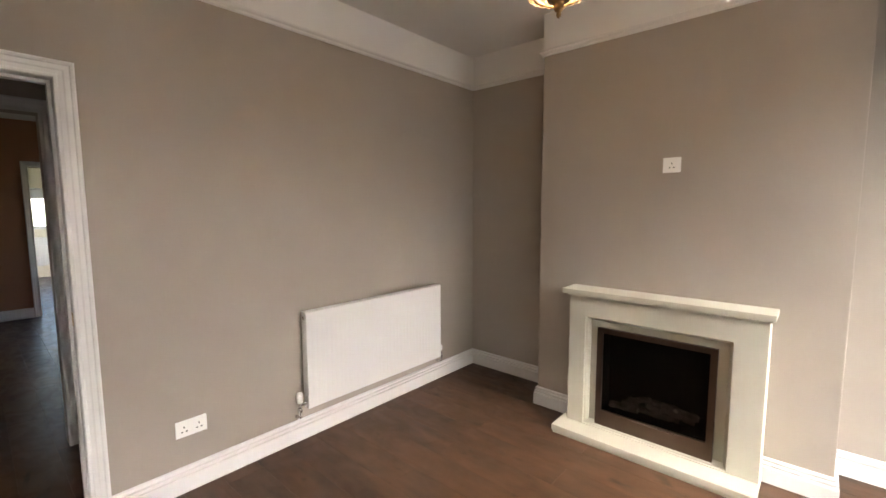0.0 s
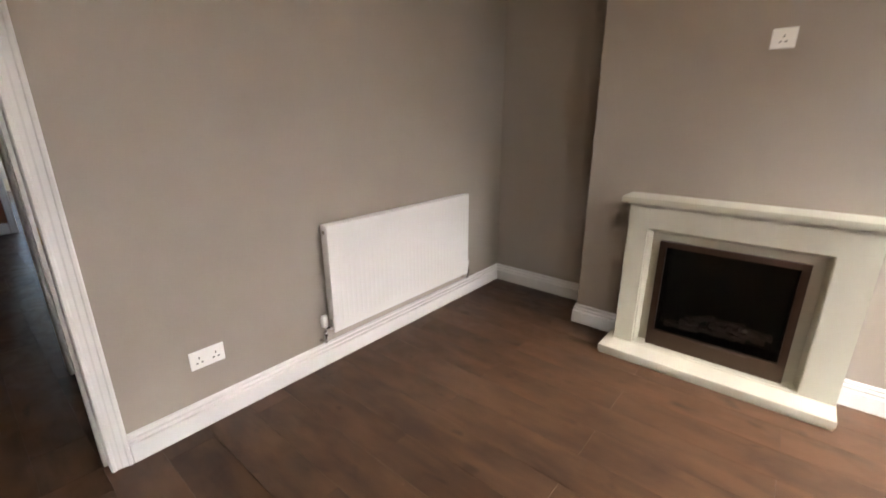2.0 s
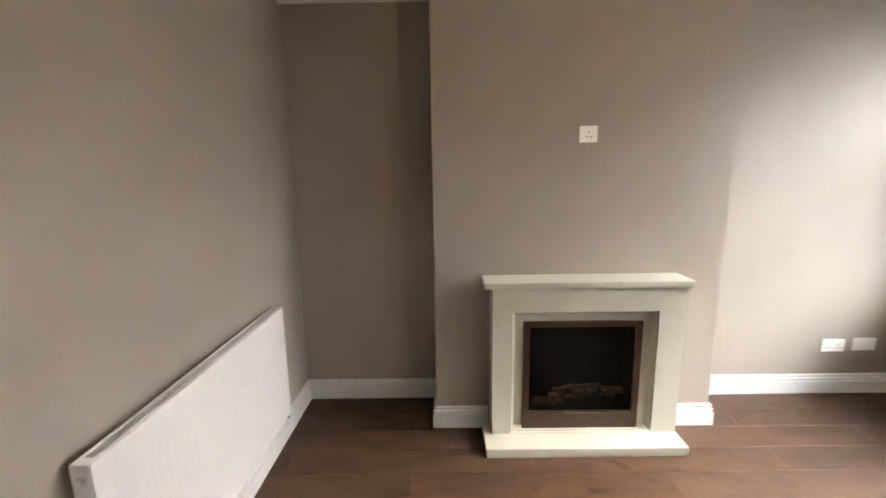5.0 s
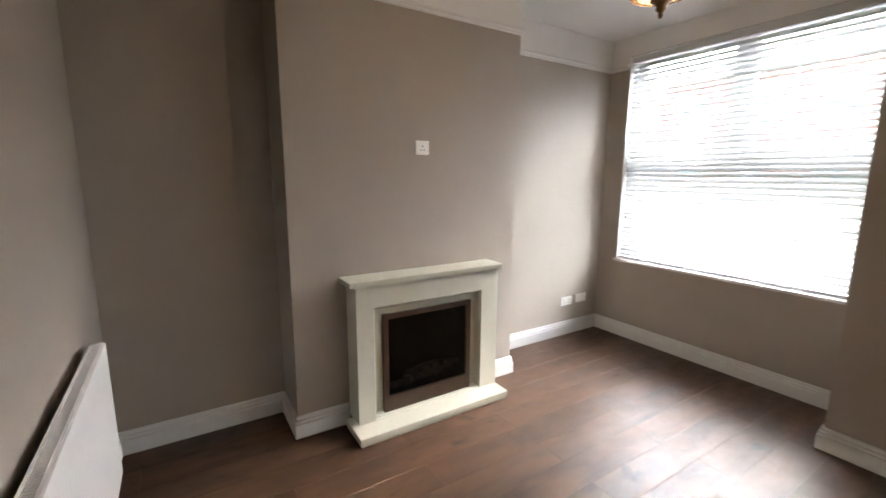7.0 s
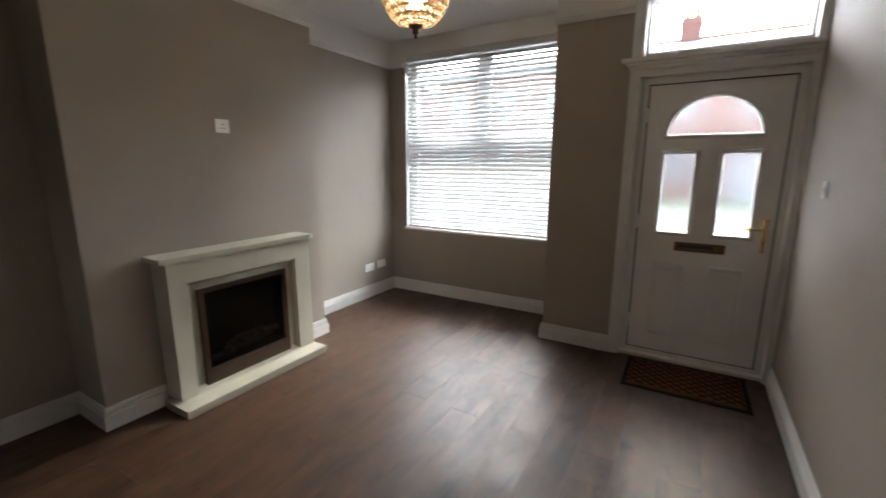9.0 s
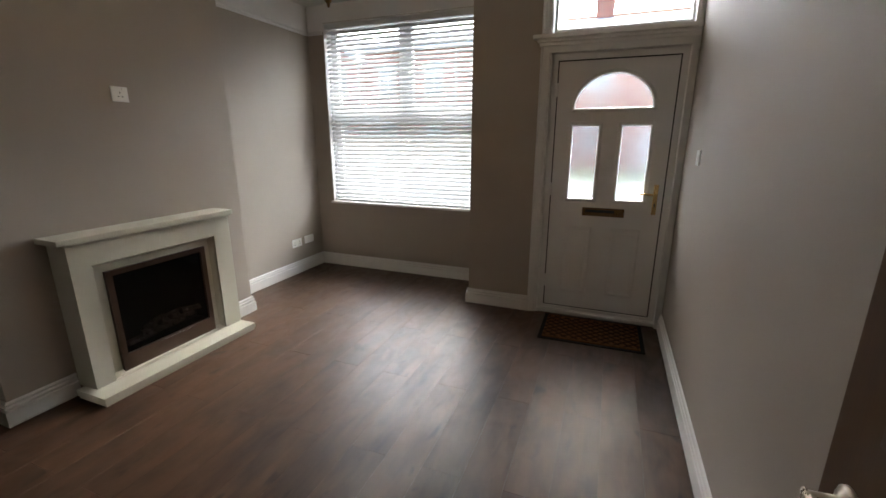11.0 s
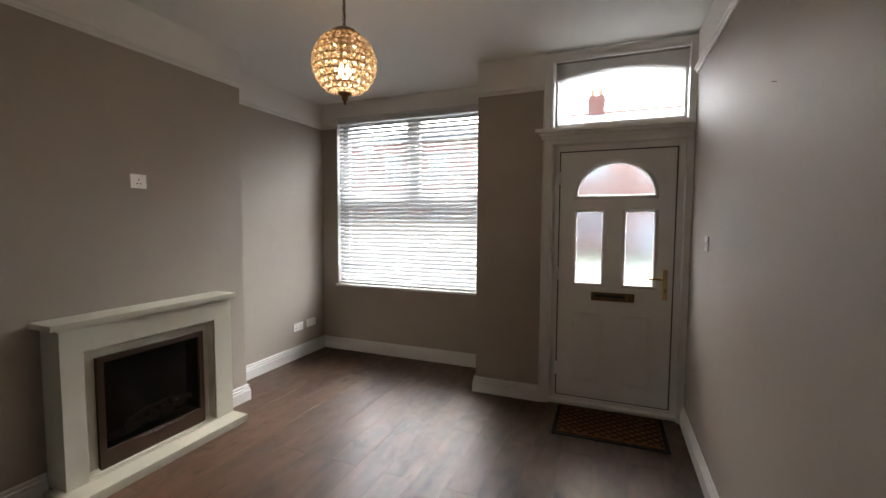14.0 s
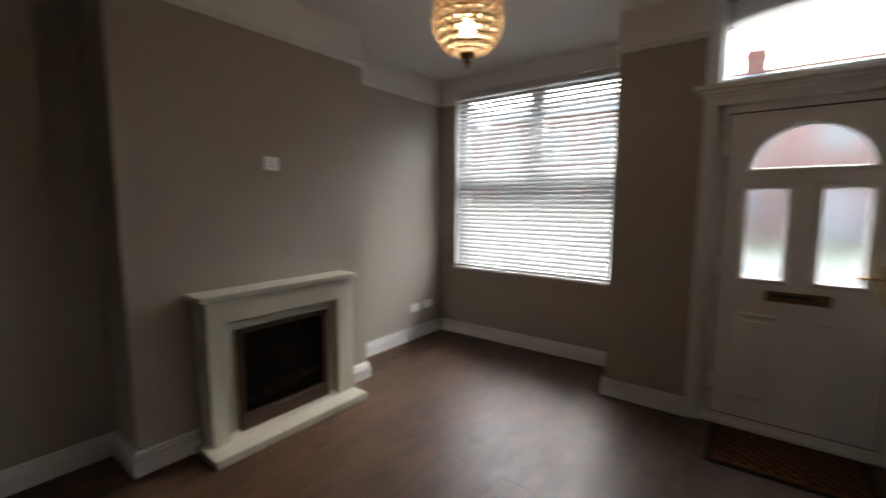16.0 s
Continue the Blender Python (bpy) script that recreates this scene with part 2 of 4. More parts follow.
def plate(outer, holes, depth, place):
    """A slab with holes: loops of (a, b), thickness depth, place(a, b, c) gives the world point."""
    bm = bmesh.new()
    rims = []
    for loop in (outer, *holes):
        vs = [bm.verts.new((a, b, 0)) for a, b in loop]
        rims.append(vs)
        for i in range(len(vs)):
            bm.edges.new((vs[i], vs[(i + 1) % len(vs)]))
    bmesh.ops.triangle_fill(bm, edges=bm.edges[:], use_beauty=True)
    ext = bmesh.ops.extrude_face_region(bm, geom=bm.faces[:])
    for v in [g for g in ext["geom"] if isinstance(g, bmesh.types.BMVert)]:
        v.co.z = depth
    bmesh.ops.dissolve_limit(bm, angle_limit=0.001, verts=bm.verts[:], edges=bm.edges[:])
    for v in bm.verts:
        v.co = Vector(place(*v.co))
    return bm


def rect(a0, a1, b0, b1):
    return [(a0, b0), (a1, b0), (a1, b1), (a0, b1)]


def arch(a0, a1, b0, rise, n=20, foot=None):
    """A loop with an elliptic top: feet at height b0; foot: lower straight bottom."""
    c, r = (a0 + a1) / 2, (a1 - a0) / 2
    top = [(c + r * math.cos(math.pi * i / n), b0 + rise * math.sin(math.pi * i / n)) for i in range(n + 1)]
    return top if foot is None else top + [(a0, foot), (a1, foot)]


def segment(a0, a1, b0, b1, rise, n=14):
    """A rectangle whose top bows up by rise in the middle."""
    top = [(a1 + (a0 - a1) * i / n, b1 - rise + rise * (1 - (2 * i / n - 1) ** 2)) for i in range(n + 1)]
    return [(a0, b0), (a1, b0)] + top


def sweep(profile, line, place, closed=False, bm=None):
    """Sweeps a profile of (offset to the left of the line, height) along a line of (a, b) with mitred corners."""
    bm = bm or bmesh.new()
    n = len(line)
    pts = [Vector(p) for p in line]
    rings = []
    for i, p in enumerate(pts):
        d0 = (p - pts[i - 1]).normalized() if (closed or i > 0) else None
        d1 = (pts[(i + 1) % n] - p).normalized() if (closed or i < n - 1) else None
        d0, d1 = d0 or d1, d1 or d0
        n0, n1 = Vector((-d0.y, d0.x)), Vector((-d1.y, d1.x))
        mit = (n0 + n1) / max(0.2, 1 + n0.dot(n1))
        rings.append([bm.verts.new(place(p.x + mit.x * o, p.y + mit.y * o, h)) for o, h in profile])
    k = len(profile)
    for i in range(n if closed else n - 1):
        a, b = rings[i], rings[(i + 1) % n]
        for j in range(k):
            bm.faces.new((a[j], b[j], b[(j + 1) % k], a[(j + 1) % k]))
    if not closed:
        bm.faces.new(rings[0])
        bm.faces.new(rings[-1])
    return bm


def flat(a, b, c):
    return (a, b, c)


def lathe(profile, n=24, centre=(0, 0, 0), bm=None):
    """Turns a profile of (radius, z) round the vertical."""
    bm = bm or bmesh.new()
    rings = []
    for r, z in profile:
        if r < 1e-5:
            rings.append([bm.verts.new((centre[0], centre[1], centre[2] + z))])
        else:
            rings.append([bm.verts.new((centre[0] + r * math.cos(2 * math.pi * i / n), centre[1] + r * math.sin(2 * math.pi * i / n), centre[2] + z)) for i in range(n)])
    for a, b in zip(rings, rings[1:]):
        for i in range(n):
            va = (a[i % len(a)], a[(i + 1) % len(a)])
            vb = (b[i % len(b)], b[(i + 1) % len(b)])
            f = [va[0]] + ([va[1]] if va[1] is not va[0] else []) + ([vb[1]] if vb[1] is not vb[0] else []) + [vb[0]]
            if len(f) > 2:
                bm.faces.new(f)
    return bm


def turned(bm, m):
    bmesh.ops.transform(bm, matrix=m, verts=bm.verts[:])
    return bm


def tube(points, radius, n=8, bm=None):
    """A round bar through 3D points."""
    bm = bm or bmesh.new()
    pts = [Vector(p) for p in points]
    rings = []
    for i, p in enumerate(pts):
        d = (pts[min(i + 1, len(pts) - 1)] - pts[max(i - 1, 0)]).normalized()
        u = d.orthogonal().normalized() if i == 0 else (u - d * u.dot(d)).normalized()
        w = d.cross(u)
        rings.append([bm.verts.new(p + radius * (math.cos(2 * math.pi * k / n) * u + math.sin(2 * math.pi * k / n) * w)) for k in range(n)])
    for a, b in zip(rings, rings[1:]):
        for k in range(n):
            bm.faces.new((a[k], a[(k + 1) % n], b[(k + 1) % n], b[k]))
    bm.faces.new(rings[0])
    bm.faces.new(rings[-1])
    return bm


def smooth(ob):
    for p in ob.data.polygons:
        p.use_smooth = True
    return ob


# ---- plan of the front room ----
W = 3.59            # right wall
BAY = 3.96         # window wall
ENTRY = 3.39        # door wall
PIER = 2.015        # left side of the pier
BX, BY0, BY1 = 0.348, 0.882, 2.502   # chimney breast
CEIL = 2.76
RAIL = 2.482
DX0, DX1, DH = 2.80, 3.49, 1.985    # doorway in the back wall
WX0, WX1, WZ0, WZ1 = 0.20, 1.975, 0.755, 2.588   # window opening


def on_y(y):
    return lambda a, b, c: (a, y + c, b)


# walls
structure("wall_back", plate([(-0.25, 0), (DX0 - 0.012, 0), (DX0 - 0.012, DH + 0.012), (DX1 + 0.012, DH + 0.012), (DX1 + 0.012, 0), (W + 0.2, 0), (W + 0.2, CEIL + 0.1), (-0.25, CEIL + 0.1)], [], 0.12, on_y(-0.12)),
          PAINT, "taupe painted plaster wall with a doorway", "wall")
structure("wall_left", box(-0.25, 0, 0, BAY, 0, CEIL + 0.1), PAINT, "taupe painted plaster alcove wall", "wall")
structure("chimney_breast", box(0, BX, BY0, BY1, 0, CEIL, 0.004), PAINT, "taupe painted chimney breast", "wall")
structure("wall_right", box(W, W + 0.2, 0, ENTRY + 0.3, 0, CEIL + 0.1), PAINT, "taupe painted plaster party wall", "wall")
structure("wall_window", plate(rect(-0.25, PIER + 0.02, -0.1, CEIL + 0.1), [rect(WX0, WX1, WZ0 - 0.03, WZ1)], 0.26, on_y(BAY)), PAINT,
          "taupe painted wall under and beside the window", "wall")
structure("wall_pier", box(PIER, 2.615, ENTRY, BAY + 0.26, 0, CEIL, 0.004), PAINT, "taupe painted pier between window and door", "wall")
structure("ceiling", box(-0.25, W + 0.2, -0.12, BAY + 0.26, CEIL, CEIL + 0.15), WHITE, "plain white painted ceiling", "ceiling")

# white frieze above the picture rail
FR = [(0, RAIL + 0.03), (0.003, RAIL + 0.03), (0.003, CEIL), (0, CEIL)]
frieze_line = [(2.56, ENTRY), (PIER, ENTRY), (PIER, BAY), (0, BAY), (0, BY1), (BX, BY1), (BX, BY0), (0, BY0), (0, 0), (W, 0), (W, ENTRY + 0.05)]
fr_bm = sweep([(0, WZ1 + 0.004), (0.003, WZ1 + 0.004), (0.003, CEIL), (0, CEIL)], [(WX1, BAY), (WX0, BAY)], flat)
for line in ([(2.56, ENTRY), (PIER, ENTRY), (PIER, BAY), (WX1, BAY)], [(WX0, BAY)] + frieze_line[3:]):
    sweep(FR, line, flat, bm=fr_bm)
structure("frieze", fr_bm, WHITE, "white painted frieze above the picture rail", "wall trim")
RP = [(0, RAIL), (0.008, RAIL), (0.012, RAIL + 0.006), (0.012, RAIL + 0.016), (0.022, RAIL + 0.022), (0.026, RAIL + 0.030), (0.024, RAIL + 0.038), (0.014, RAIL + 0.043), (0, RAIL + 0.043)]
rail = empty("picture_rail")
tagged(rail, "white moulded picture rail round the walls", "picture rail", kind="structure")
for line in ([(2.56, ENTRY), (PIER, ENTRY), (PIER, BAY), (WX1 + 0.01, BAY)], [(WX0 - 0.01, BAY)] + frieze_line[3:-1] + [(W, ENTRY)]):
    part("rail_length", sweep(RP, line, flat), GLOSS, rail)
# skirting
SK = [(0, 0), (0.022, 0), (0.022, 0.080), (0.0205, 0.084), (0.008, 0.085), (0.008, 0.095), (0.0185, 0.097), (0.0185, 0.103), (0.016, 0.106), (0.004, 0.108), (0.004, 0.117), (0.0135, 0.119), (0.0125, 0.125), (0.008, 0.130), (0, 0.132)]
for label, line in (("white moulded skirting along the party wall", [(W, 0.0), (W, ENTRY + 0.02)]),
                    ("white moulded skirting round the window bay", [(2.56, ENTRY), (PIER, ENTRY), (PIER, BAY), (0, BAY), (0, BY1), (BX, BY1), (BX, 2.222)]),
                    ("white moulded skirting along radiator wall", [(BX, 1.188), (BX, BY0), (0, BY0), (0, 0), (2.725, 0)])):
    structure("baseboard", sweep(SK, line, flat), GLOSS, label, "skirting board")


# ---- doorway to the lobby ----
AP = [(0, 0), (0, 0.020), (0.006, 0.024), (0.014, 0.022), (0.018, 0.017), (0.034, 0.015), (0.040, 0.012), (0.054, 0.011), (0.060, 0.015), (0.068, 0.015), (0.072, 0.010), (0.072, 0)]


def architrave(name, x0, x1, z1, y, sign, label):
    """Moulded casing round an opening, on a wall face at y; sign gives the side to which it stands proud."""
    line = [(x0 - 0.072, 0), (x0 - 0.072, z1 + 0.072), (x1 + 0.072, z1 + 0.072), (x1 + 0.072, 0)]
    prof = [(-o, c) for o, c in AP]
    return structure(name, sweep(prof, line, lambda a, b, c: (a, y + sign * c, b)), GLOSS, label, "door casing")


trim = structure("trim", box(DX0 - 0.012, DX0, -0.135, 0.004, 0, DH), GLOSS, "white painted door lining with a strike plate", "door lining")
part("lining_side", box(DX1, DX1 + 0.012, -0.135, 0.004, 0, DH), GLOSS, trim)
part("lining_head", box(DX0 - 0.012, DX1 + 0.012, -0.135, 0.004, DH, DH + 0.012), GLOSS, trim)
part("doorstop", box(DX0, DX0 + 0.012, -0.09, -0.05, 0, DH - 0.012), GLOSS, trim)
part("doorstop", box(DX0, DX1, -0.09, -0.05, DH - 0.012, DH), GLOSS, trim)
part("strike_plate", box(DX0, DX0 + 0.002, -0.034, -0.008, 0.95, 1.01, 0.0008), BRASS, trim, "small brass strike plate")
# casing, cut at the party wall
cas = [(DX0 - 0.072, 0), (DX0 - 0.072, DH + 0.072), (W - 0.001, DH + 0.072)]
structure("trim_casing", sweep([(-o, c) for o, c in AP], cas, lambda a, b, c: (a, c, b)), GLOSS, "white moulded architrave round the open doorway", "door casing")

# open room door
room_door = empty("door_2", (DX1 - 0.012, 0.004, 0), 92.0)
tagged(room_door, "brown wooden room door standing open beside wall", "door", kind="structure")
dl = 0.64
part("leaf", box(0, dl, -0.035, 0, 0.008, 1.97, 0.002), DOORWOOD, room_door)
for z0, z1 in ((0.2, 0.9), (1.08, 1.82)):
    part("panel_bead", sweep([(0, 0), (0, 0.006), (0.012, 0.008), (0.02, 0)], rect(0.1, dl - 0.1, z0, z1), lambda a, b, c: (a, c, b), closed=True), DOORWOOD, room_door)
handle = part("handle", turned(lathe([(0, 0), (0.026, 0), (0.026, 0.004), (0.021, 0.008), (0.010, 0.011), (0.009, 0.045), (0.012, 0.05), (0, 0.052)]), pose(dl - 0.070, 0, 0.963, -90)), NICKEL, room_door, "satin nickel lever handle")
smooth(handle)
part("lever", tube([(dl - 0.070, 0.045, 0.963), (dl - 0.095, 0.05, 0.964), (dl - 0.135, 0.05, 0.962), (dl - 0.175, 0.046, 0.956)], 0.009), NICKEL, handle)
handle2 = part("handle", turned(lathe([(0, 0), (0.026, 0), (0.026, 0.004), (0.021, 0.008), (0.010, 0.011), (0.009, 0.045), (0.012, 0.05), (0, 0.052)]), pose(dl - 0.070, -0.035, 0.963, 90)), NICKEL, room_door)
smooth(handle2)
part("lever", tube([(dl - 0.070, -0.08, 0.963), (dl - 0.1, -0.085, 0.964), (dl - 0.175, -0.08, 0.956)], 0.009), NICKEL, handle2)

# ---- lobby, middle room and kitchen beyond the doorway ----
LY, MY, KY = -1.0, -5.45, -9.9
structure("wall_lobby_side", box(W, W + 0.2, LY - 0.12, -0.12, 0, 2.6), PAINT, "taupe painted lobby wall", "wall")
structure("wall_lobby", plate([(1.6, 0), (2.76, 0), (2.76, 2.0), (3.5, 2.0), (3.5, 0), (W + 0.2, 0), (W + 0.2, 2.6), (1.6, 2.6)], [], 0.12, on_y(LY - 0.12)), PAINT, "lobby wall with an open doorway", "wall")
structure("wall_lobby_end", box(1.6, 1.72, LY, -0.12, 0, 2.6), PAINT, "plain lobby end wall", "wall")
architrave("trim_lobby", 2.76, 3.42, 2.0, LY, 1, "white moulded architrave in the lobby")
# Unseen wall and the ceiling's left stretch, added to keep stray daylight out.
structure("wall_stair_side", box(-0.25, 0, LY - 0.12, -0.12, 0, 2.6), PAINT, "plain unseen wall closing off the stair space", "wall")
structure("ceiling_lobby", box(-0.25, W + 0.2, LY - 0.12, -0.12, 2.6, 2.72), WHITE, "white lobby ceiling", "ceiling")
# The hole is an unseen opening, added to let daylight into the middle room.
structure("wall_middle_left", plate(rect(MY - 0.12, LY - 0.12, 0, 2.6), [rect(-4.6, -4.1, 0.9, 2.1)], 0.25, lambda a, b, c: (c - 0.25, a, b)), TERRA, "brown painted middle room wall", "wall")
structure("wall_middle_right", box(W, W + 0.2, MY - 0.12, LY - 0.12, 0, 2.6), TERRA, "brown painted middle room wall", "wall")
structure("wall_middle_front", box(0, 1.6, LY - 0.12, LY, 0, 2.6), TERRA, "brown painted middle room wall", "wall")
structure("wall_middle", plate([(-0.25, 0), (1.78, 0), (1.78, 2.00), (2.50, 2.00), (2.50, 0), (W + 0.2, 0), (W + 0.2, 2.6), (-0.25, 2.6)], [], 0.12, on_y(MY - 0.12)), TERRA, "brown painted wall with a doorway to kitchen", "wall")
architrave("trim_middle", 1.78, 2.50, 2.00, MY, 1, "white moulded architrave of the kitchen doorway")
structure("baseboard_middle", sweep(SK, [(2.575, MY), (W, MY)], lambda a, b, c: (a, b, c)), GLOSS, "white skirting in the middle room", "skirting board")
structure("ceiling_middle", box(-0.25, W + 0.2, MY - 0.12, LY - 0.12, 2.6, 2.72), WHITE, "white middle room ceiling", "ceiling")
# The hole is out of view, added to brighten the kitchen from the side.
structure("wall_kitchen_left", plate(rect(KY - 0.2, MY - 0.12, 0, 2.4), [rect(KY + 1.6, MY - 1.9, 0.9, 2.0)], 0.2, lambda a, b, c: (0.6 + c, a, b)), CREAMWALL, "pale painted kitchen wall", "wall")
structure("wall_kitchen_right", box(W, W + 0.2, KY - 0.2, MY - 0.12, 0, 2.4), CREAMWALL, "pale painted kitchen wall", "wall")
structure("wall_kitchen", plate(rect(0.6, W + 0.2, 0, 2.4), [rect(1.3, 2.33, 1.02, 1.86)], 0.2, on_y(KY - 0.2)), CREAMWALL, "pale kitchen end wall with a window", "wall")
structure("ceiling_kitchen", box(0.6, W + 0.2, KY - 0.2, MY - 0.12, 2.4, 2.5), WHITE, "white kitchen ceiling", "ceiling")


def simple_window(name, x0, x1, z0, z1, y, label):
    w = empty(name, (0, 0, 0))
    tagged(w, label, "window", kind="structure")
    part("window_frame", plate(rect(x0, x1, z0, z1), [rect(x0 + 0.06, x1 - 0.06, z0 + 0.06, z1 - 0.06)], 0.06, on_y(y)), UPVC, w)
    p = part("pane", box(x0 + 0.055, x1 - 0.055, y + 0.025, y + 0.033, z0 + 0.055, z1 - 0.055), PANE, w)
    p.visible_shadow = False
    return w


simple_window("window_2", 1.3, 2.33, 1.02, 1.86, KY - 0.14, "white framed kitchen window")
blind_k = empty("roller_blind", (1.81, KY + 0.02, 1.66))
tagged(blind_k, "white roller blind drawn part way down", "roller blind")
part("tube", turned(lathe([(0, -0.52), (0.02, -0.52), (0.02, 0.52), (0, 0.52)], 12), pose(0, 0, 0.2, 0, 90)), SLAT, blind_k)
part("cloth", box(-0.5, 0.5, -0.003, 0.0, 0.0, 0.19), SLAT, blind_k)


# ---- radiators ----
def radiator(at, rz, width, height, z0, depth=0.062):
    r = empty("radiator", at, rz)
    xs, n = [0.0, 0.028], int((width - 0.06) / 0.0333)
    w = (width - 0.06) / n
    for i in range(n):
        xs += [0.03 + i * w + w * q for q in (0.1, 0.25, 0.75, 0.9)]
    xs += [width - 0.028, width]
    ys = [0.0, 0.0] + [0.0, -0.0007, -0.0007, 0.0] * n + [0.0, 0.0]
    body = bmesh.new()
    grid = []
    for z, k, dy in ((z0, 0, 0.014), (z0, 0, 0.002), (z0 + 0.002, 0, 0), (z0 + 0.045, 0, 0), (z0 + 0.06, 1, 0), (z0 + height - 0.06, 1, 0), (z0 + height - 0.045, 0, 0), (z0 + height - 0.002, 0, 0), (z0 + height, 0, 0.002), (z0 + height, 0, 0.014)):
        grid.append([body.verts.new((x, -depth + dy + k * y, z)) for x, y in zip(xs, ys)])
    for a, b in zip(grid, grid[1:] + grid[:1]):
        for q in range(len(xs) - 1):
            body.faces.new((a[q], a[q + 1], b[q + 1], b[q]))
    body.faces.new([g[0] for g in grid])
    body.faces.new([g[-1] for g in grid])
    part("front_panel", body, RADW, r)
    part("back_plate", box(0.0, width, -depth + 0.042, -depth + 0.052, z0, z0 + height, 0.003), RADW, r)
    fins = bmesh.new()
    zig = [[fins.verts.new((0.03 + q * 0.02, -depth + (0.016 if q % 2 else 0.041), z)) for q in range(int((width - 0.06) / 0.02))] for z in (z0 + 0.05, z0 + height - 0.012)]
    for q in range(len(zig[0]) - 1):
        fins.faces.new((zig[0][q], zig[0][q + 1], zig[1][q + 1], zig[1][q]))
    part("convector_sheet", fins, RADW, r)
    # louvred top cover and closed ends
    ya, yb, zt = -depth + 0.006, -depth + 0.052, z0 + height
    cover = part("top_cover", plate(rect(-0.002, width + 0.002, ya, yb), [rect(0.03, width - 0.03, ya + 0.009, yb - 0.009)], 0.003, lambda a, b, c: (a, b, zt - 0.0005 + c)), RADW, r, "white louvred top grille")
    count = int((width - 0.06) / 0.0105)
    bar = None
    for q in range(1, count):
        if bar is None:
            bar = part("louvre", box(-0.0028, 0.0028, ya + 0.008, yb - 0.008, zt - 0.006, zt + 0.001, 0.0008, seg=1), RADW, cover)
            lv = bar
        else:
            lv = new("louvre", bar.data)
            lv.parent = cover
        lv.location = (0.03 + (width - 0.06) * q / count, 0, 0)
    for x in (-0.002, width + 0.001):
        part("end_panel", box(x, x + 0.001, ya, yb, z0 + 0.075, zt - 0.001), RADW, r)
    for x in (0.0, width):
        part("boss", turned(lathe([(0, -0.012), (0.012, -0.012), (0.013, 0), (0.012, 0.012), (0, 0.012)], 12), pose(x + (0.006 if x == 0 else -0.006), -depth + 0.026, z0 + height - 0.035, 0, 90)), CHROME, r, "small chrome bleed plug")
    for x in (0.2, width - 0.2):
        part("bracket", box(x - 0.02, x + 0.02, -depth + 0.052, 0.0, z0 + 0.08, z0 + height - 0.08), RADW, r)
    return r


def radiator_valve(r, x, z, y, white):
    side = -1 if x < 0.3 else 1
    v = part("valve", tube([(x, y, z), (x + side * 0.03, y, z), (x + side * 0.042, y, z - 0.01), (x + side * 0.042, y, z - 0.075)], 0.008, 10), CHROME, r, "chrome valve with pipe")
    c = (x + side * 0.042, y, z)
    if white:
        smooth(part("thermostatic_head", lathe([(0, 0.012), (0.017, 0.014), (0.018, 0.03), (0.0195, 0.034), (0.0195, 0.062), (0.016, 0.074), (0.008, 0.078), (0, 0.078)], 20, c), RADW, v, "white ribbed thermostat head"))
    else:
        smooth(part("cap", lathe([(0, 0.01), (0.012, 0.01), (0.012, 0.045), (0.009, 0.052), (0, 0.053)], 16, c), RADW, v, "white lockshield cap"))
    smooth(part("nut", lathe([(0, -0.012), (0.013, -0.012), (0.014, 0), (0.013, 0.012), (0, 0.012)], 6, (c[0], c[1], c[2] - 0.035)), CHROME, v))
    smooth(part("elbow", tube([(c[0], c[1], z - 0.07), (c[0], c[1], z - 0.082), (c[0], c[1] + 0.02, z - 0.09), (c[0], 0.0 - 0.0, z - 0.09)], 0.009, 10), CHROME, v))


rad = radiator((1.757, 0.0, 0), 180, 1.216, 0.605, 0.218, 0.086)
tagged(rad, "white fluted panel radiator on the taupe wall", "radiator")
radiator_valve(rad, 0.0, 0.249, -0.051, True)
radiator_valve(rad, 1.216, 0.249, -0.051, False)
radk = radiator((2.32, KY, 0), 180, 0.9, 0.6, 0.25, 0.085)
tagged(radk, "white panel radiator under the kitchen window", "radiator")


# ---- fireplace ----
fire = empty("fireplace", (BX + 0.010, 1.705, 0))
tagged(fire, "cream painted fire surround with an electric fire", "fireplace")


def fbox(x0, x1, y0, y1, z0, z1, bevel=0.003):
    return box(x0 - BX, x1 - BX, y0 - 1.705, y1 - 1.705, z0, z1, bevel)


part("hearth", fbox(BX + 0.040, 0.640, 1.150, 2.226, 0.016, 0.054, 0.004), CREAM, fire)
part("hearth_plinth", fbox(BX + 0.046, 0.634, 1.156, 2.220, 0.0, 0.016, 0.001), CREAM, fire)
face = lambda a, b, c: (c + 0.425 - BX, a - 1.705, b)
part("surround", plate(rect(1.195, 2.222, 0.050, 0.903), [[(1.298, 0.058), (2.084, 0.058), (2.084, 0.766), (1.298, 0.766)]], 0.077, face), CREAM, fire)
part("return_side", fbox(BX - 0.009, 0.425, 1.195, 1.222, 0.050, 0.903, 0.001), CREAM, fire)
part("return_side", fbox(BX - 0.009, 0.425, 2.195, 2.222, 0.050, 0.903, 0.001), CREAM, fire)
part("slip", plate(rect(1.296, 2.086, 0.053, 0.768), [rect(1.385, 1.998, 0.095, 0.69)], 0.028, lambda a, b, c: (c + 0.428 - BX, a - 1.705, b)), CREAM, fire)
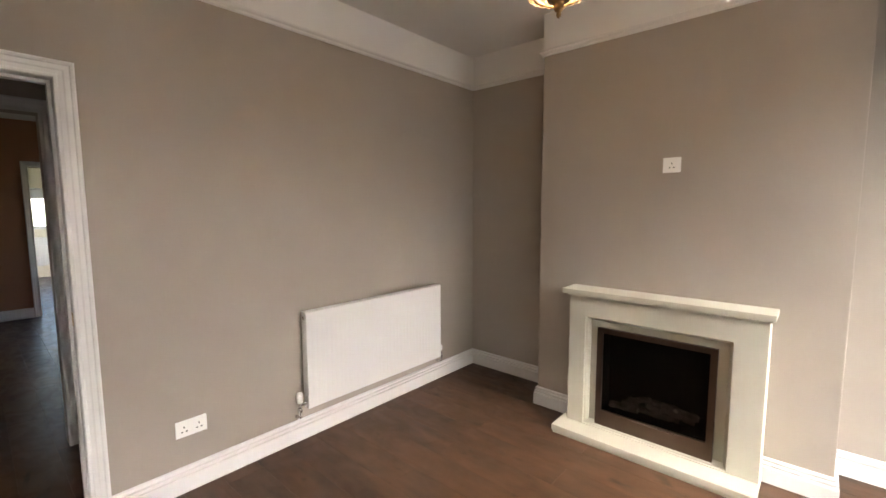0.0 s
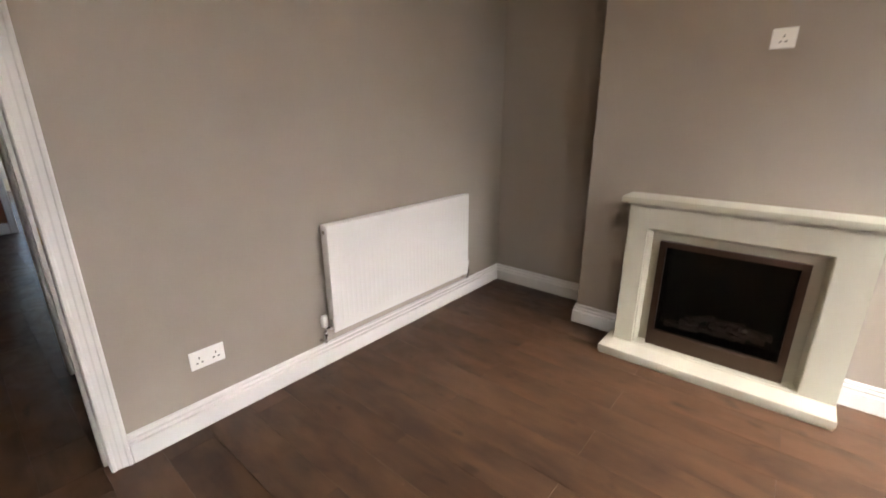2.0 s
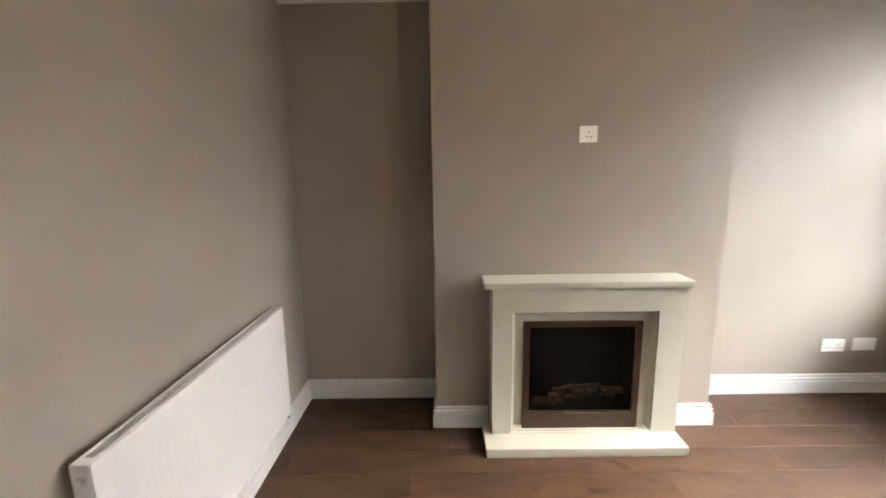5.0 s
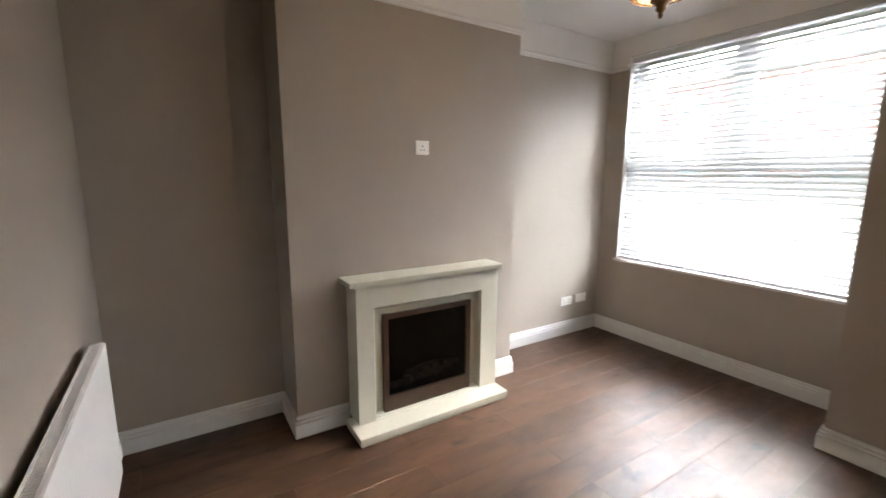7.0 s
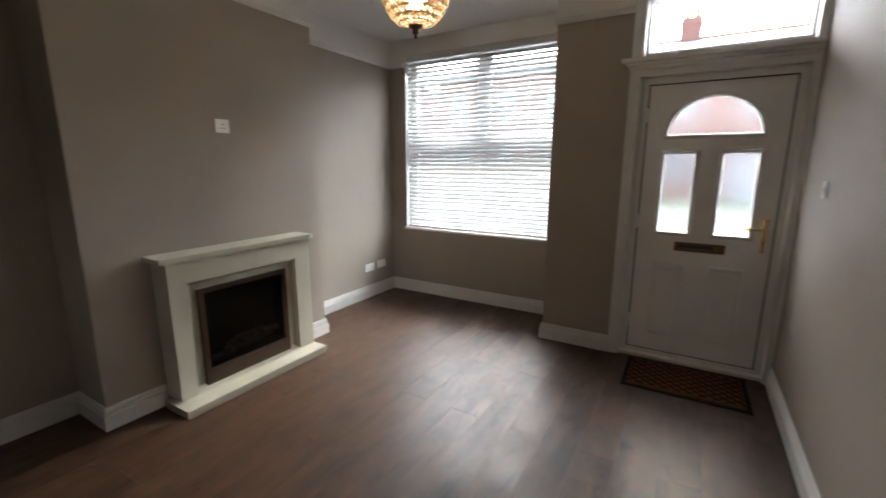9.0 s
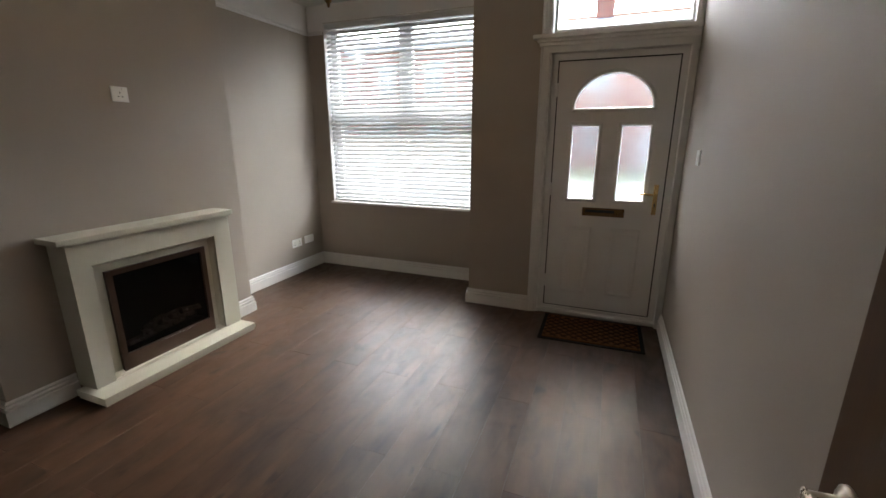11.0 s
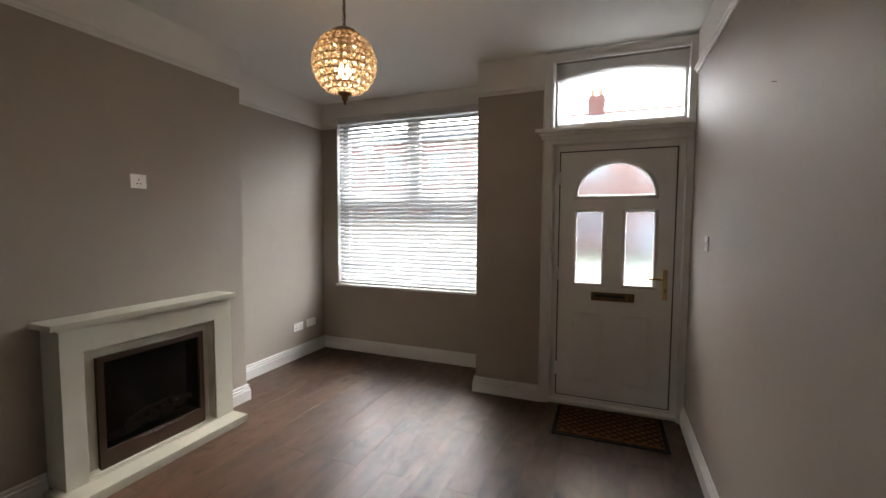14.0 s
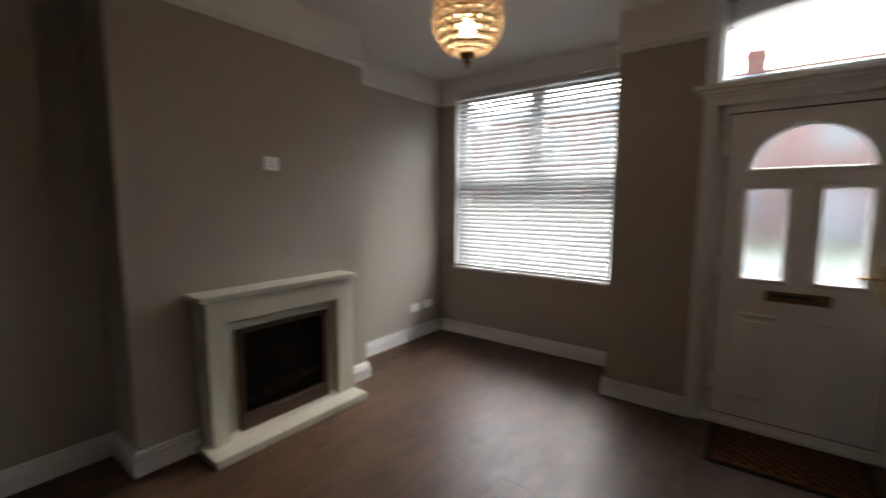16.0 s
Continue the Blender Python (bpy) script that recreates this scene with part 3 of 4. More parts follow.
part("slip_bead", sweep([(-0.001, 0), (-0.001, 0.030), (0.004, 0.032), (0.010, 0.026), (0.022, 0.006), (0.024, 0)], [(1.298, 0.058), (2.084, 0.058), (2.084, 0.766), (1.298, 0.766)], lambda a, b, c: (c + 0.455 - BX, a - 1.705, b), closed=True), CREAM, fire)
part("mantel_moulding", fbox(BX - 0.009, 0.512, 1.180, 2.234, 0.890, 0.903, 0.005), CREAM, fire)
part("mantel_shelf", fbox(BX - 0.009, 0.529, 1.150, 2.246, 0.903, 0.934, 0.004), CREAM, fire)
insert = part("fire_frame", plate(rect(1.368, 2.014, 0.066, 0.702), [rect(1.403, 1.980, 0.170, 0.670)], 0.022, lambda a, b, c: (c + 0.455 - BX, a - 1.705, b)), BRONZE, fire, "brushed bronze metal frame")
# Chrome strip added in place of a window reflection at the glass's foot.
part("glint_strip", fbox(0.4775, 0.480, 1.60, 1.86, 0.160, 0.166, 0.001), CHROME, insert, "thin bright strip added as a glint")
part("firebox", fbox(0.342, 0.350, 1.39, 1.99, 0.11, 0.68, 0.0), SOOT, fire)
for y in (1.395, 1.975):
    part("firebox_side", fbox(0.350, 0.456, y, y + 0.012, 0.11, 0.675, 0), SOOT, fire)
part("firebox_top", fbox(0.350, 0.456, 1.407, 1.975, 0.662, 0.675, 0), SOOT, fire)
part("fuel_bed", fbox(0.350, 0.456, 1.407, 1.975, 0.11, 0.175, 0), SOOT, fire)
part("fire_glass", fbox(0.460, 0.464, 1.40, 1.98, 0.165, 0.668, 0), FIREGLASS, fire, "dark glass front")
random.seed(5)
for i in range(9):
    a = random.uniform(-0.9, 0.9)
    y, x, ln = 1.53 + i * 0.042, random.uniform(0.39, 0.44), random.uniform(0.05, 0.10)
    lg = tube([(x - BX + math.sin(a) * ln * q * 0.2, y - 1.705 + math.cos(a) * ln * q, 0.215 + 0.034 * (i % 3) + ln * 0.35 * math.sin(a) * q) for q in [k / 5 - 1 for k in range(11)]], random.uniform(0.013, 0.022), 10)
    for v in lg.verts:
        v.co += Vector((noise.noise(v.co * 45), noise.noise(v.co * 53 + Vector((3, 3, 3))), noise.noise(v.co * 48 + Vector((7, 1, 2))))) * 0.012
    part("log", lg, ASH, fire, "grey ceramic log")


# ---- sockets and switch ----
def wall_plate(name, width, m, gangs, label, category, sockets=True):
    p = empty(name)
    p.matrix_basis = m
    tagged(p, label, category)
    part("faceplate", box(-width / 2, width / 2, -0.009, 0, -0.043, 0.043, 0.003), PLASTIC, p)
    for g in range(gangs):
        cx = 0 if gangs == 1 else (-0.035 + 0.07 * g)
        if sockets:
            for dx, dz, w, h in ((0, 0.009, 0.005, 0.011), (-0.011, -0.014, 0.009, 0.006), (0.011, -0.014, 0.009, 0.006)):
                part("pin_hole", box(cx + dx - w / 2, cx + dx + w / 2, -0.0098, -0.008, dz - h / 2, dz + h / 2), DARKPL, p)
            part("rocker", box(cx - 0.007 + (0.022 if gangs == 1 else (-0.028 if g == 0 else 0.028)) * 0.9, cx + 0.007 + (0.022 if gangs == 1 else (-0.028 if g == 0 else 0.028)) * 0.9, -0.0125, -0.008, 0.018, 0.036, 0.002), PLASTIC, p)
        else:
            part("rocker", box(cx - 0.008, cx + 0.008, -0.013, -0.008, -0.014, 0.014, 0.002), PLASTIC, p)
    return p


wall_plate("wall_socket", 0.146, pose(2.382, 0, 0.333, 0, 0, 180), 2, "white double wall socket above the skirting", "wall socket")
wall_plate("wall_socket", 0.094, pose(BX, 1.714, 1.694, 0, 0, 90), 1, "white single wall socket high on chimney breast", "wall socket")
wall_plate("wall_socket", 0.146, pose(0, 3.518, 0.335, 0, 0, 90), 2, "white double wall socket low in the alcove", "wall socket")
wall_plate("aerial_socket", 0.146, pose(0, 3.722, 0.341, 0, 0, 90), 0, "white blank aerial plate low in the alcove", "wall socket", False)
wall_plate("light_switch", 0.086, pose(W, 2.82, 1.335, 0, 0, -90), 1, "white light switch on the party wall", "light switch", False)


nail = empty("wall_nail", (W, 1.812, 1.95))
tagged(nail, "small dull steel nail in the taupe plaster", "nail")
part("shank", tube([(0.0, 0, 0), (-0.012, 0, 0.002)], 0.0013, 6), OLDBRASS, nail)
part("head", tube([(-0.012, 0, 0.002), (-0.0135, 0, 0.002)], 0.0030, 8), OLDBRASS, nail)


# ---- front window ----
win = empty("window_1")
tagged(win, "white framed window with two upper lights", "window", kind="structure")
FY = BAY + 0.12
WTZ = 1.69
holes = [rect(WX0 + 0.07, 1.015, WTZ + 0.08, WZ1 - 0.07), rect(1.155, WX1 - 0.07, WTZ + 0.08, WZ1 - 0.07), rect(WX0 + 0.07, WX1 - 0.07, WZ0 + 0.07, WTZ - 0.08)]
part("window_frame", plate(rect(WX0, WX1, WZ0, WZ1), holes, 0.07, on_y(FY)), UPVC, win)
for h in holes:
    (a0, b0), (a1, b1) = h[0], h[2]
    pn = part("pane", box(a0 - 0.01, a1 + 0.01, FY + 0.03, FY + 0.038, b0 - 0.01, b1 + 0.01), PANE, win)
    pn.visible_shadow = False
    part("glazing_bead", sweep([(0, 0), (0, 0.018), (-0.012, 0.026), (-0.014, 0.026), (-0.014, 0)], h, lambda a, b, c: (a, FY + 0.03 - c, b), closed=True), UPVC, win)
part("window_sill", box(WX0 - 0.012, PIER - 0.002, BAY - 0.032, BAY + 0.12, WZ0 - 0.026, WZ0 - 0.001, 0.006), GLOSS, win, "white painted sill board")
lin = bmesh.new()
box(WX0, WX0 + 0.006, BAY - 0.001, FY, WZ0, WZ1, 0, lin)
box(WX0, WX1, BAY - 0.001, FY, WZ1 - 0.006, WZ1, 0, lin)
box(WX1 - 0.006, WX1, BAY - 0.001, FY, WZ0, WZ1, 0, lin)
part("reveal_lining", lin, GLOSS, win)

# venetian blind
BYC = BAY + 0.042
blind = empty("venetian_blind", ((WX0 + WX1) / 2, BYC, WZ0))
tagged(blind, "white wooden venetian blind, lowered with slats half open", "window blind")
hw = (WX1 - WX0) / 2 - 0.012
part("headrail", box(-hw, hw, -0.025, 0.03, WZ1 - WZ0 - 0.055, WZ1 - WZ0 - 0.008, 0.002), SLAT, blind)
part("pelmet", box(-hw - 0.003, hw + 0.003, -0.034, -0.026, WZ1 - WZ0 - 0.058, WZ1 - WZ0 - 0.006, 0.003), SLAT, blind)
part("bottom_rail", box(-hw, hw, -0.025, 0.025, 0.006, 0.024, 0.004), SLAT, blind)
NS, P0 = 40, 0.052
pitch = (WZ1 - WZ0 - 0.086 - P0) / (NS - 1)
slat_bm = bmesh.new()
prof = [(-0.025, -0.0012), (-0.012, 0.0002), (0, 0.0008), (0.012, 0.0002), (0.025, -0.0012), (0.025, 0.0014), (0.012, 0.0028), (0, 0.0034), (-0.012, 0.0028), (-0.025, 0.0014)]
ends = [[slat_bm.verts.new((x, y, z)) for y, z in prof] for x in (-hw, hw)]
for j in range(len(prof)):
    slat_bm.faces.new((ends[0][j], ends[1][j], ends[1][(j + 1) % len(prof)], ends[0][(j + 1) % len(prof)]))
slat_bm.faces.new(ends[0])
slat_bm.faces.new(ends[1])
first = part("slat", slat_bm, SLAT, blind)
random.seed(11)
for i in range(NS):
    s = first if i == 0 else new("slat", first.data)
    s.parent = blind
    s.matrix_basis = pose(0, 0, P0 + i * pitch, TILT + random.uniform(-1.2, 1.2), random.uniform(-0.06, 0.06), 0)
for x in (-hw + 0.13, 0.0, hw - 0.13):
    for y in (-0.024, 0.024):
        part("ladder_cord", tube([(x, y, 0.02), (x, y, WZ1 - WZ0 - 0.05)], 0.0011, 5), CORD, blind)
for x, zb in ((-hw + 0.05, 0.42), (-hw + 0.062, 0.06)):
    cord = part("pull_cord", tube([(x, -0.034, zb), (x, -0.033, WZ1 - WZ0 - 0.06)], 0.0011, 5), CORD, blind)
    smooth(part("toggle", lathe([(0, -0.03), (0.006, -0.028), (0.008, -0.01), (0.004, 0.004), (0, 0.006)], 10, (x, -0.034, zb)), SLAT, cord))


# ---- front door with transom light ----
DY = 3.446
door = empty("door_1", (3.095, DY, 0))
tagged(door, "white panelled front door with three obscured panes", "door", kind="structure")
LX0, LX1, LZ0, LZ1 = 2.685, 3.495, 0.066, 2.000


def dplace(y0):
    return lambda a, b, c: (a - 3.095, y0 + c, b)


gl = rect(2.815, 3.005, 0.985, 1.535)
gr = rect(3.168, 3.362, 0.985, 1.535)
ga = [(2.817, 1.662), (3.360, 1.662)] + arch(2.817, 3.360, 1.664, 0.242, 22)
leaf = part("leaf", plate(rect(LX0, LX1, LZ0, LZ1), [gl, gr, ga], 0.045, dplace(0.0)), UPVC, door)
for loop in (gl, gr, ga):
    g = part("pane", plate(loop, [], 0.006, dplace(0.02)), FROST, leaf, "obscured glass pane")
    g.visible_shadow = False
    part("glazing_bead", sweep([(0.004, 0.0), (0.0, 0.010), (-0.006, 0.014), (-0.016, 0.010), (-0.022, 0.004), (-0.028, 0.0)], loop, lambda a, b, c: (a - 3.095, -c, b), closed=True), UPVC, leaf)
for x0, x1 in ((2.80, 3.02), (3.155, 3.375)):
    part("bead_top", box(x0 - 3.095, x1 - 3.095, -0.006, 0.001, 1.565, 1.577, 0.003), UPVC, leaf)
    lp = rect(x0 + 0.005, x1 - 0.005, 0.20, 0.76)
    part("panel_moulding", sweep([(0, 0), (0.006, 0.004), (0.014, 0.0055), (0.024, 0.003), (0.034, 0.0)], lp, lambda a, b, c: (a - 3.095, -c, b), closed=True), UPVC, leaf)
    part("raised_panel", box(x0 + 0.05 - 3.095, x1 - 0.05 - 3.095, -0.005, 0.001, 0.25, 0.71, 0.0045), UPVC, leaf)
lb = part("letter_plate", box(2.935 - 3.095, 3.245 - 3.095, -0.008, 0.001, 0.850, 0.916, 0.003), OLDBRASS, leaf, "antique brass letter plate")
part("flap", box(2.955 - 3.095, 3.225 - 3.095, -0.012, -0.006, 0.863, 0.903, 0.003), OLDBRASS, lb)
# Dark strip laid on the flap's front for the shade of its recess.
part("slot_shade", box(2.958 - 3.095, 3.172 - 3.095, -0.0128, -0.011, 0.880, 0.902, 0.0005), DARKPL, lb, "dark strip drawn for the shade under the flap")
part("flap_knob", box(3.185 - 3.095, 3.2 - 3.095, -0.022, -0.011, 0.868, 0.898, 0.003), BRASS, lb)
hp = part("handle_plate", box(3.430 - 3.095, 3.462 - 3.095, -0.008, 0.001, 0.885, 1.113, 0.005), BRASS, leaf, "polished brass handle plate")
smooth(part("lever", tube([(3.446 - 3.095, -0.006, 1.04), (3.446 - 3.095, -0.045, 1.04), (3.437 - 3.095, -0.052, 1.04), (3.405 - 3.095, -0.054, 1.043), (3.365 - 3.095, -0.053, 1.046), (3.333 - 3.095, -0.05, 1.04)], 0.0085, 10), BRASS, hp))
part("keyhole", box(3.442 - 3.095, 3.450 - 3.095, -0.0095, -0.007, 0.945, 0.972, 0.001), DARKPL, hp)
fr = part("frame", plate([(2.628, 0.0), (3.556, 0.0), (3.556, 2.085), (2.628, 2.085)], [rect(LX0 - 0.010, LX1 + 0.010, LZ0 - 0.010, LZ1 + 0.010)], 0.06, dplace(0.001)), UPVC, door)
part("gasket", plate(rect(LX0 - 0.0115, LX1 + 0.0115, LZ0 - 0.0115, LZ1 + 0.0115), [rect(LX0 - 0.0004, LX1 + 0.0004, LZ0 - 0.0004, LZ1 + 0.0004)], 0.03, dplace(0.008)), DARKPL, fr)
for z in (0.28, 1.05, 1.80):
    smooth(part("hinge", lathe([(0, -0.05), (0.009, -0.05), (0.009, 0.05), (0, 0.05)], 12, (LX0 - 0.004 - 3.095, -0.008, z)), UPVC, door))
part("threshold", box(2.62 - 3.095, W - 0.002 - 3.095, -0.045, 0.06, 0.0, 0.028, 0.006), GLOSS, door, "white threshold strip")

# casing, shelf and transom light above the door
cz = 2.115
casing = structure("trim_front_door", sweep([(-o * 0.95, c) for o, c in AP], [(2.552, 0), (2.552, cz)], lambda a, b, c: (a, ENTRY - c, b)), GLOSS, "white moulded front door casing", "door casing")
part("casing_side", sweep([(-o, c) for o, c in AP], [(2.552, 2.19), (2.552, CEIL - 0.012), (W - 0.002, CEIL - 0.012)], lambda a, b, c: (a, ENTRY - c, b)), GLOSS, casing)
part("casing_right", box(3.545, W - 0.001, ENTRY - 0.018, DY + 0.004, 0, CEIL - 0.05, 0.003), GLOSS, casing)
part("lining_left", box(2.613, 2.629, ENTRY - 0.003, DY + 0.06, 0, CEIL - 0.05, 0.001), GLOSS, casing)
part("lintel_board", box(2.556, W - 0.002, ENTRY - 0.014, DY + 0.06, 2.055, 2.15, 0.003), GLOSS, casing)
part("lintel_bead", box(2.54, W - 0.002, ENTRY - 0.03, ENTRY - 0.012, 2.10, 2.125, 0.006), GLOSS, casing)
part("lintel_cove", box(2.525, W - 0.002, ENTRY - 0.045, ENTRY - 0.012, 2.125, 2.15, 0.009), GLOSS, casing)
part("lintel_shelf", box(2.495, W - 0.002, ENTRY - 0.062, DY + 0.10, 2.15, 2.178, 0.006), GLOSS, casing)
trans = empty("window_3")
tagged(trans, "clear transom light with a bowed head over door", "window", kind="structure")
TY = DY + 0.055
hole = segment(2.648, 3.530, 2.232, 2.625, 0.058)
part("window_frame", plate(rect(2.628, 3.556, 2.178, CEIL - 0.06), [hole], 0.05, on_y(TY)), UPVC, trans)
part("glazing_bead", sweep([(0, 0), (0, 0.008), (-0.008, 0.014), (-0.014, 0.014), (-0.016, 0.007), (-0.022, 0.006), (-0.026, 0.0)], hole, lambda a, b, c: (a, TY - c, b), closed=True), UPVC, trans)
tp = part("pane", box(2.65, 3.53, TY + 0.022, TY + 0.028, 2.225, 2.645), PANE, trans)
tp.visible_shadow = False
structure("wall_over_door", box(2.615, W, DY + 0.1, ENTRY + 0.3, 2.70, CEIL), PAINT, "plain wall over the transom light", "wall")

# door mat
mat = empty("door_mat", (3.087, 3.13, 0), 0.8)
tagged(mat, "brown coir doormat with dark diamond lattice", "door mat")
part("backing", box(-0.37, 0.37, -0.24, 0.24, 0.0, 0.007, 0.003), RUBBER, mat, "black rubber border")
part("coir_surface", box(-0.34, 0.34, -0.21, 0.21, 0.006, 0.013, 0.002), COIR, mat)
lat = bmesh.new()
step = 0.075
for sgn in (-1, 1):
    for k in range(-9, 10):
        c = k * step
        pts = []
        for i in range(41):
            x = -0.335 + 0.67 * i / 40
            y = sgn * (x - c) * 0.9
            if abs(y) <= 0.195:
                pts.append((x, y))
        if len(pts) > 1:
            (xa, ya), (xb, yb) = pts[0], pts[-1]
            d = Vector((xb - xa, yb - ya)).normalized() * 0.0068
            vs = [lat.verts.new((xa - d.y, ya + d.x, 0.0142)), lat.verts.new((xb - d.y, yb + d.x, 0.0142)), lat.verts.new((xb + d.y, yb - d.x, 0.0142)), lat.verts.new((xa + d.y, ya - d.x, 0.0142))]
            lo = [lat.verts.new((v.co.x, v.co.y, 0.010)) for v in vs]
            lat.faces.new(vs)
            for q in range(4):
                lat.faces.new((vs[q], vs[(q + 1) % 4], lo[(q + 1) % 4], lo[q]))
part("lattice", lat, DARKCOIR, mat, "dark diamond lattice")


# ---- pendant lamp ----
LC, LR = (1.846, 1.744, 2.214), 0.148
lamp = empty("pendant_lamp", LC)
tagged(lamp, "antique brass globe pendant with amber crystal beads, lit", "ceiling lamp")
rose = CEIL - LC[2]
smooth(part("ceiling_rose", lathe([(0, rose), (0.05, rose - 0.001), (0.048, rose - 0.012), (0.03, rose - 0.024), (0.008, rose - 0.03), (0, rose - 0.03)], 24), OLDBRASS, lamp))
link = bmesh.new()
z, i = 0.176, 0
while z < rose - 0.03:
    ring = [(0.0085 * math.cos(a), 0, z + 0.014 * math.sin(a)) for a in [2 * math.pi * k / 12 for k in range(13)]]
    if i % 2:
        ring = [(0, p[0], p[2]) for p in ring]
    tube(ring, 0.0022, 5, link)
    z += 0.0225
    i += 1
part("chain", link, OLDBRASS, lamp)
part("flex", tube([(0.004, 0.003, 0.16), (-0.003, 0.004, 0.27), (0.004, -0.003, 0.38), (0, 0, rose - 0.02)], 0.0028, 6), DARKPL, lamp)
smooth(part("cap", lathe([(0, 0.178), (0.012, 0.176), (0.02, 0.170), (0.038, 0.164), (0.056, 0.154), (0.070, 0.142), (0.077, 0.134), (0.079, 0.128), (0.077, 0.124), (0.068, 0.124), (0, 0.132)], 32), OLDBRASS, lamp, "dark brass cap"))
smooth(part("finial", lathe([(0, -0.134), (0.036, -0.137), (0.034, -0.143), (0.02, -0.150), (0.014, -0.160), (0.017, -0.166), (0.012, -0.173), (0.006, -0.178), (0.008, -0.184), (0.006, -0.190), (0, -0.196)], 24), OLDBRASS, lamp, "dark brass finial"))
rows, cols = 10, 23
angles = [radians(-60 + 124 * r / rows) for r in range(rows + 1)]
wire = bmesh.new()
for a in angles:
    rr, zz = LR * math.cos(a), LR * math.sin(a)
    tube([(rr * math.cos(2 * math.pi * k / 36), rr * math.sin(2 * math.pi * k / 36), zz) for k in range(37)], 0.0030, 5, wire)
for k in range(cols):
    th = 2 * math.pi * k / cols
    tube([(LR * math.cos(a) * math.cos(th), LR * math.cos(a) * math.sin(th), LR * math.sin(a)) for a in angles], 0.0024, 5, wire)
part("wire_frame", wire, OLDBRASS, lamp, "dark brass wire cage")
gem_data = None
for r in range(rows):
    a = (angles[r] + angles[r + 1]) / 2
    size = 0.55 + 0.45 * math.cos(a)
    for k in range(cols):
        th = 2 * math.pi * (k + 0.5) / cols
        d = Vector((math.cos(a) * math.cos(th), math.cos(a) * math.sin(th), math.sin(a)))
        if gem_data is None:
            s = part("crystal", lathe([(0, -0.0090), (0.0085, -0.0065), (0.0145, 0), (0.0085, 0.0065), (0, 0.0090)], 8), CRYSTAL, lamp)
            gem_data = s.data
        else:
            s = new("crystal", gem_data)
            s.parent = lamp
        s.visible_shadow = False
        s.matrix_basis = Matrix.Translation(d * LR) @ d.to_track_quat("Z", "Y").to_matrix().to_4x4() @ Matrix.Diagonal((size, 1, 1, 1))
smooth(part("lamp_holder", lathe([(0, 0.14), (0.018, 0.138), (0.018, 0.012), (0, 0.010)], 16), OLDBRASS, lamp))
bulb = part("bulb", lathe([(0, 0.012), (0.013, 0.010), (0.015, -0.002), (0.024, -0.014), (0.030, -0.030), (0.031, -0.042), (0.027, -0.056), (0.015, -0.068), (0, -0.072)], 20), BULB, lamp, "glowing warm bulb")
smooth(bulb)
bulb.visible_shadow = False
pl = bpy.data.lights.new("bulb_light", "POINT")
pl.energy, pl.color, pl.shadow_soft_size = LAMP, (1.0, 0.68, 0.40), 0.03
pl_ob = new("bulb_light", pl)
pl_ob.location = (LC[0], LC[1], LC[2] - 0.03)


# ---- street ----
structure("ground", box(-400, 400, -400, 800, -0.5, -0.162), EARTH, "grassy ground reaching the horizon", "ground")
structure("pavement", box(-40, 40, BAY + 0.262, 7.2, -0.3, -0.1), PAVING, "grey concrete pavement slabs", "pavement")
structure("road", box(-40, 40, 7.2, 12.4, -0.3, -0.148), ASPHALT, "grey asphalt street", "road")
structure("pavement_far", box(-40, 40, 12.4, 14.0, -0.3, -0.05), PAVING, "grey concrete pavement across the street", "pavement")
structure("doorstep", box(2.615, W, DY + 0.062, BAY + 0.26, -0.3, -0.02, 0.01), STONE, "pale stone front doorstep", "step")


def fence(x0, x1, y):
    f = empty("garden_fence", ((x0 + x1) / 2, y, -0.1))
    tagged(f, "weathered wooden board fence across the street", "fence")
    n = int((x1 - x0) / 0.15)
    bd = None
    for i in range(n):
        x = -(x1 - x0) / 2 + i * 0.15
        if bd is None:
            bd = part("board", box(0, 0.138, 0, 0.02, 0, 1.62, 0.004, seg=1), FENCEWOOD, f)
            s = bd
        else:
            s = new("board", bd.data)
            s.parent = f
        s.location = (x, random.uniform(0, 0.006), random.uniform(-0.015, 0.015))
    for z in (0.35, 1.3):
        part("rail", box(-(x1 - x0) / 2, (x1 - x0) / 2, 0.03, 0.07, z, z + 0.09), FENCEWOOD, f)


fence(-9.0, -0.6, 14.2)
hedge = bmesh.new()
random.seed(3)
for i in range(2600):
    p = Vector((random.uniform(-6.0, 1.3), 14.4 + random.uniform(0, 0.9), random.uniform(-0.1, 1.75 + 0.2 * math.sin(i))))
    d = Vector((random.gauss(0, 1), random.gauss(0, 1), random.gauss(0, 1))).normalized()
    u = d.orthogonal().normalized() * random.uniform(0.05, 0.09)
    w = d.cross(u)
    hedge.faces.new([hedge.verts.new(p + q) for q in (u, w * 0.5, -u, -w * 0.5)])
tagged(mesh_object("hedge", hedge, LEAF), "dense green garden hedge across the street", "hedge", kind="stuff")


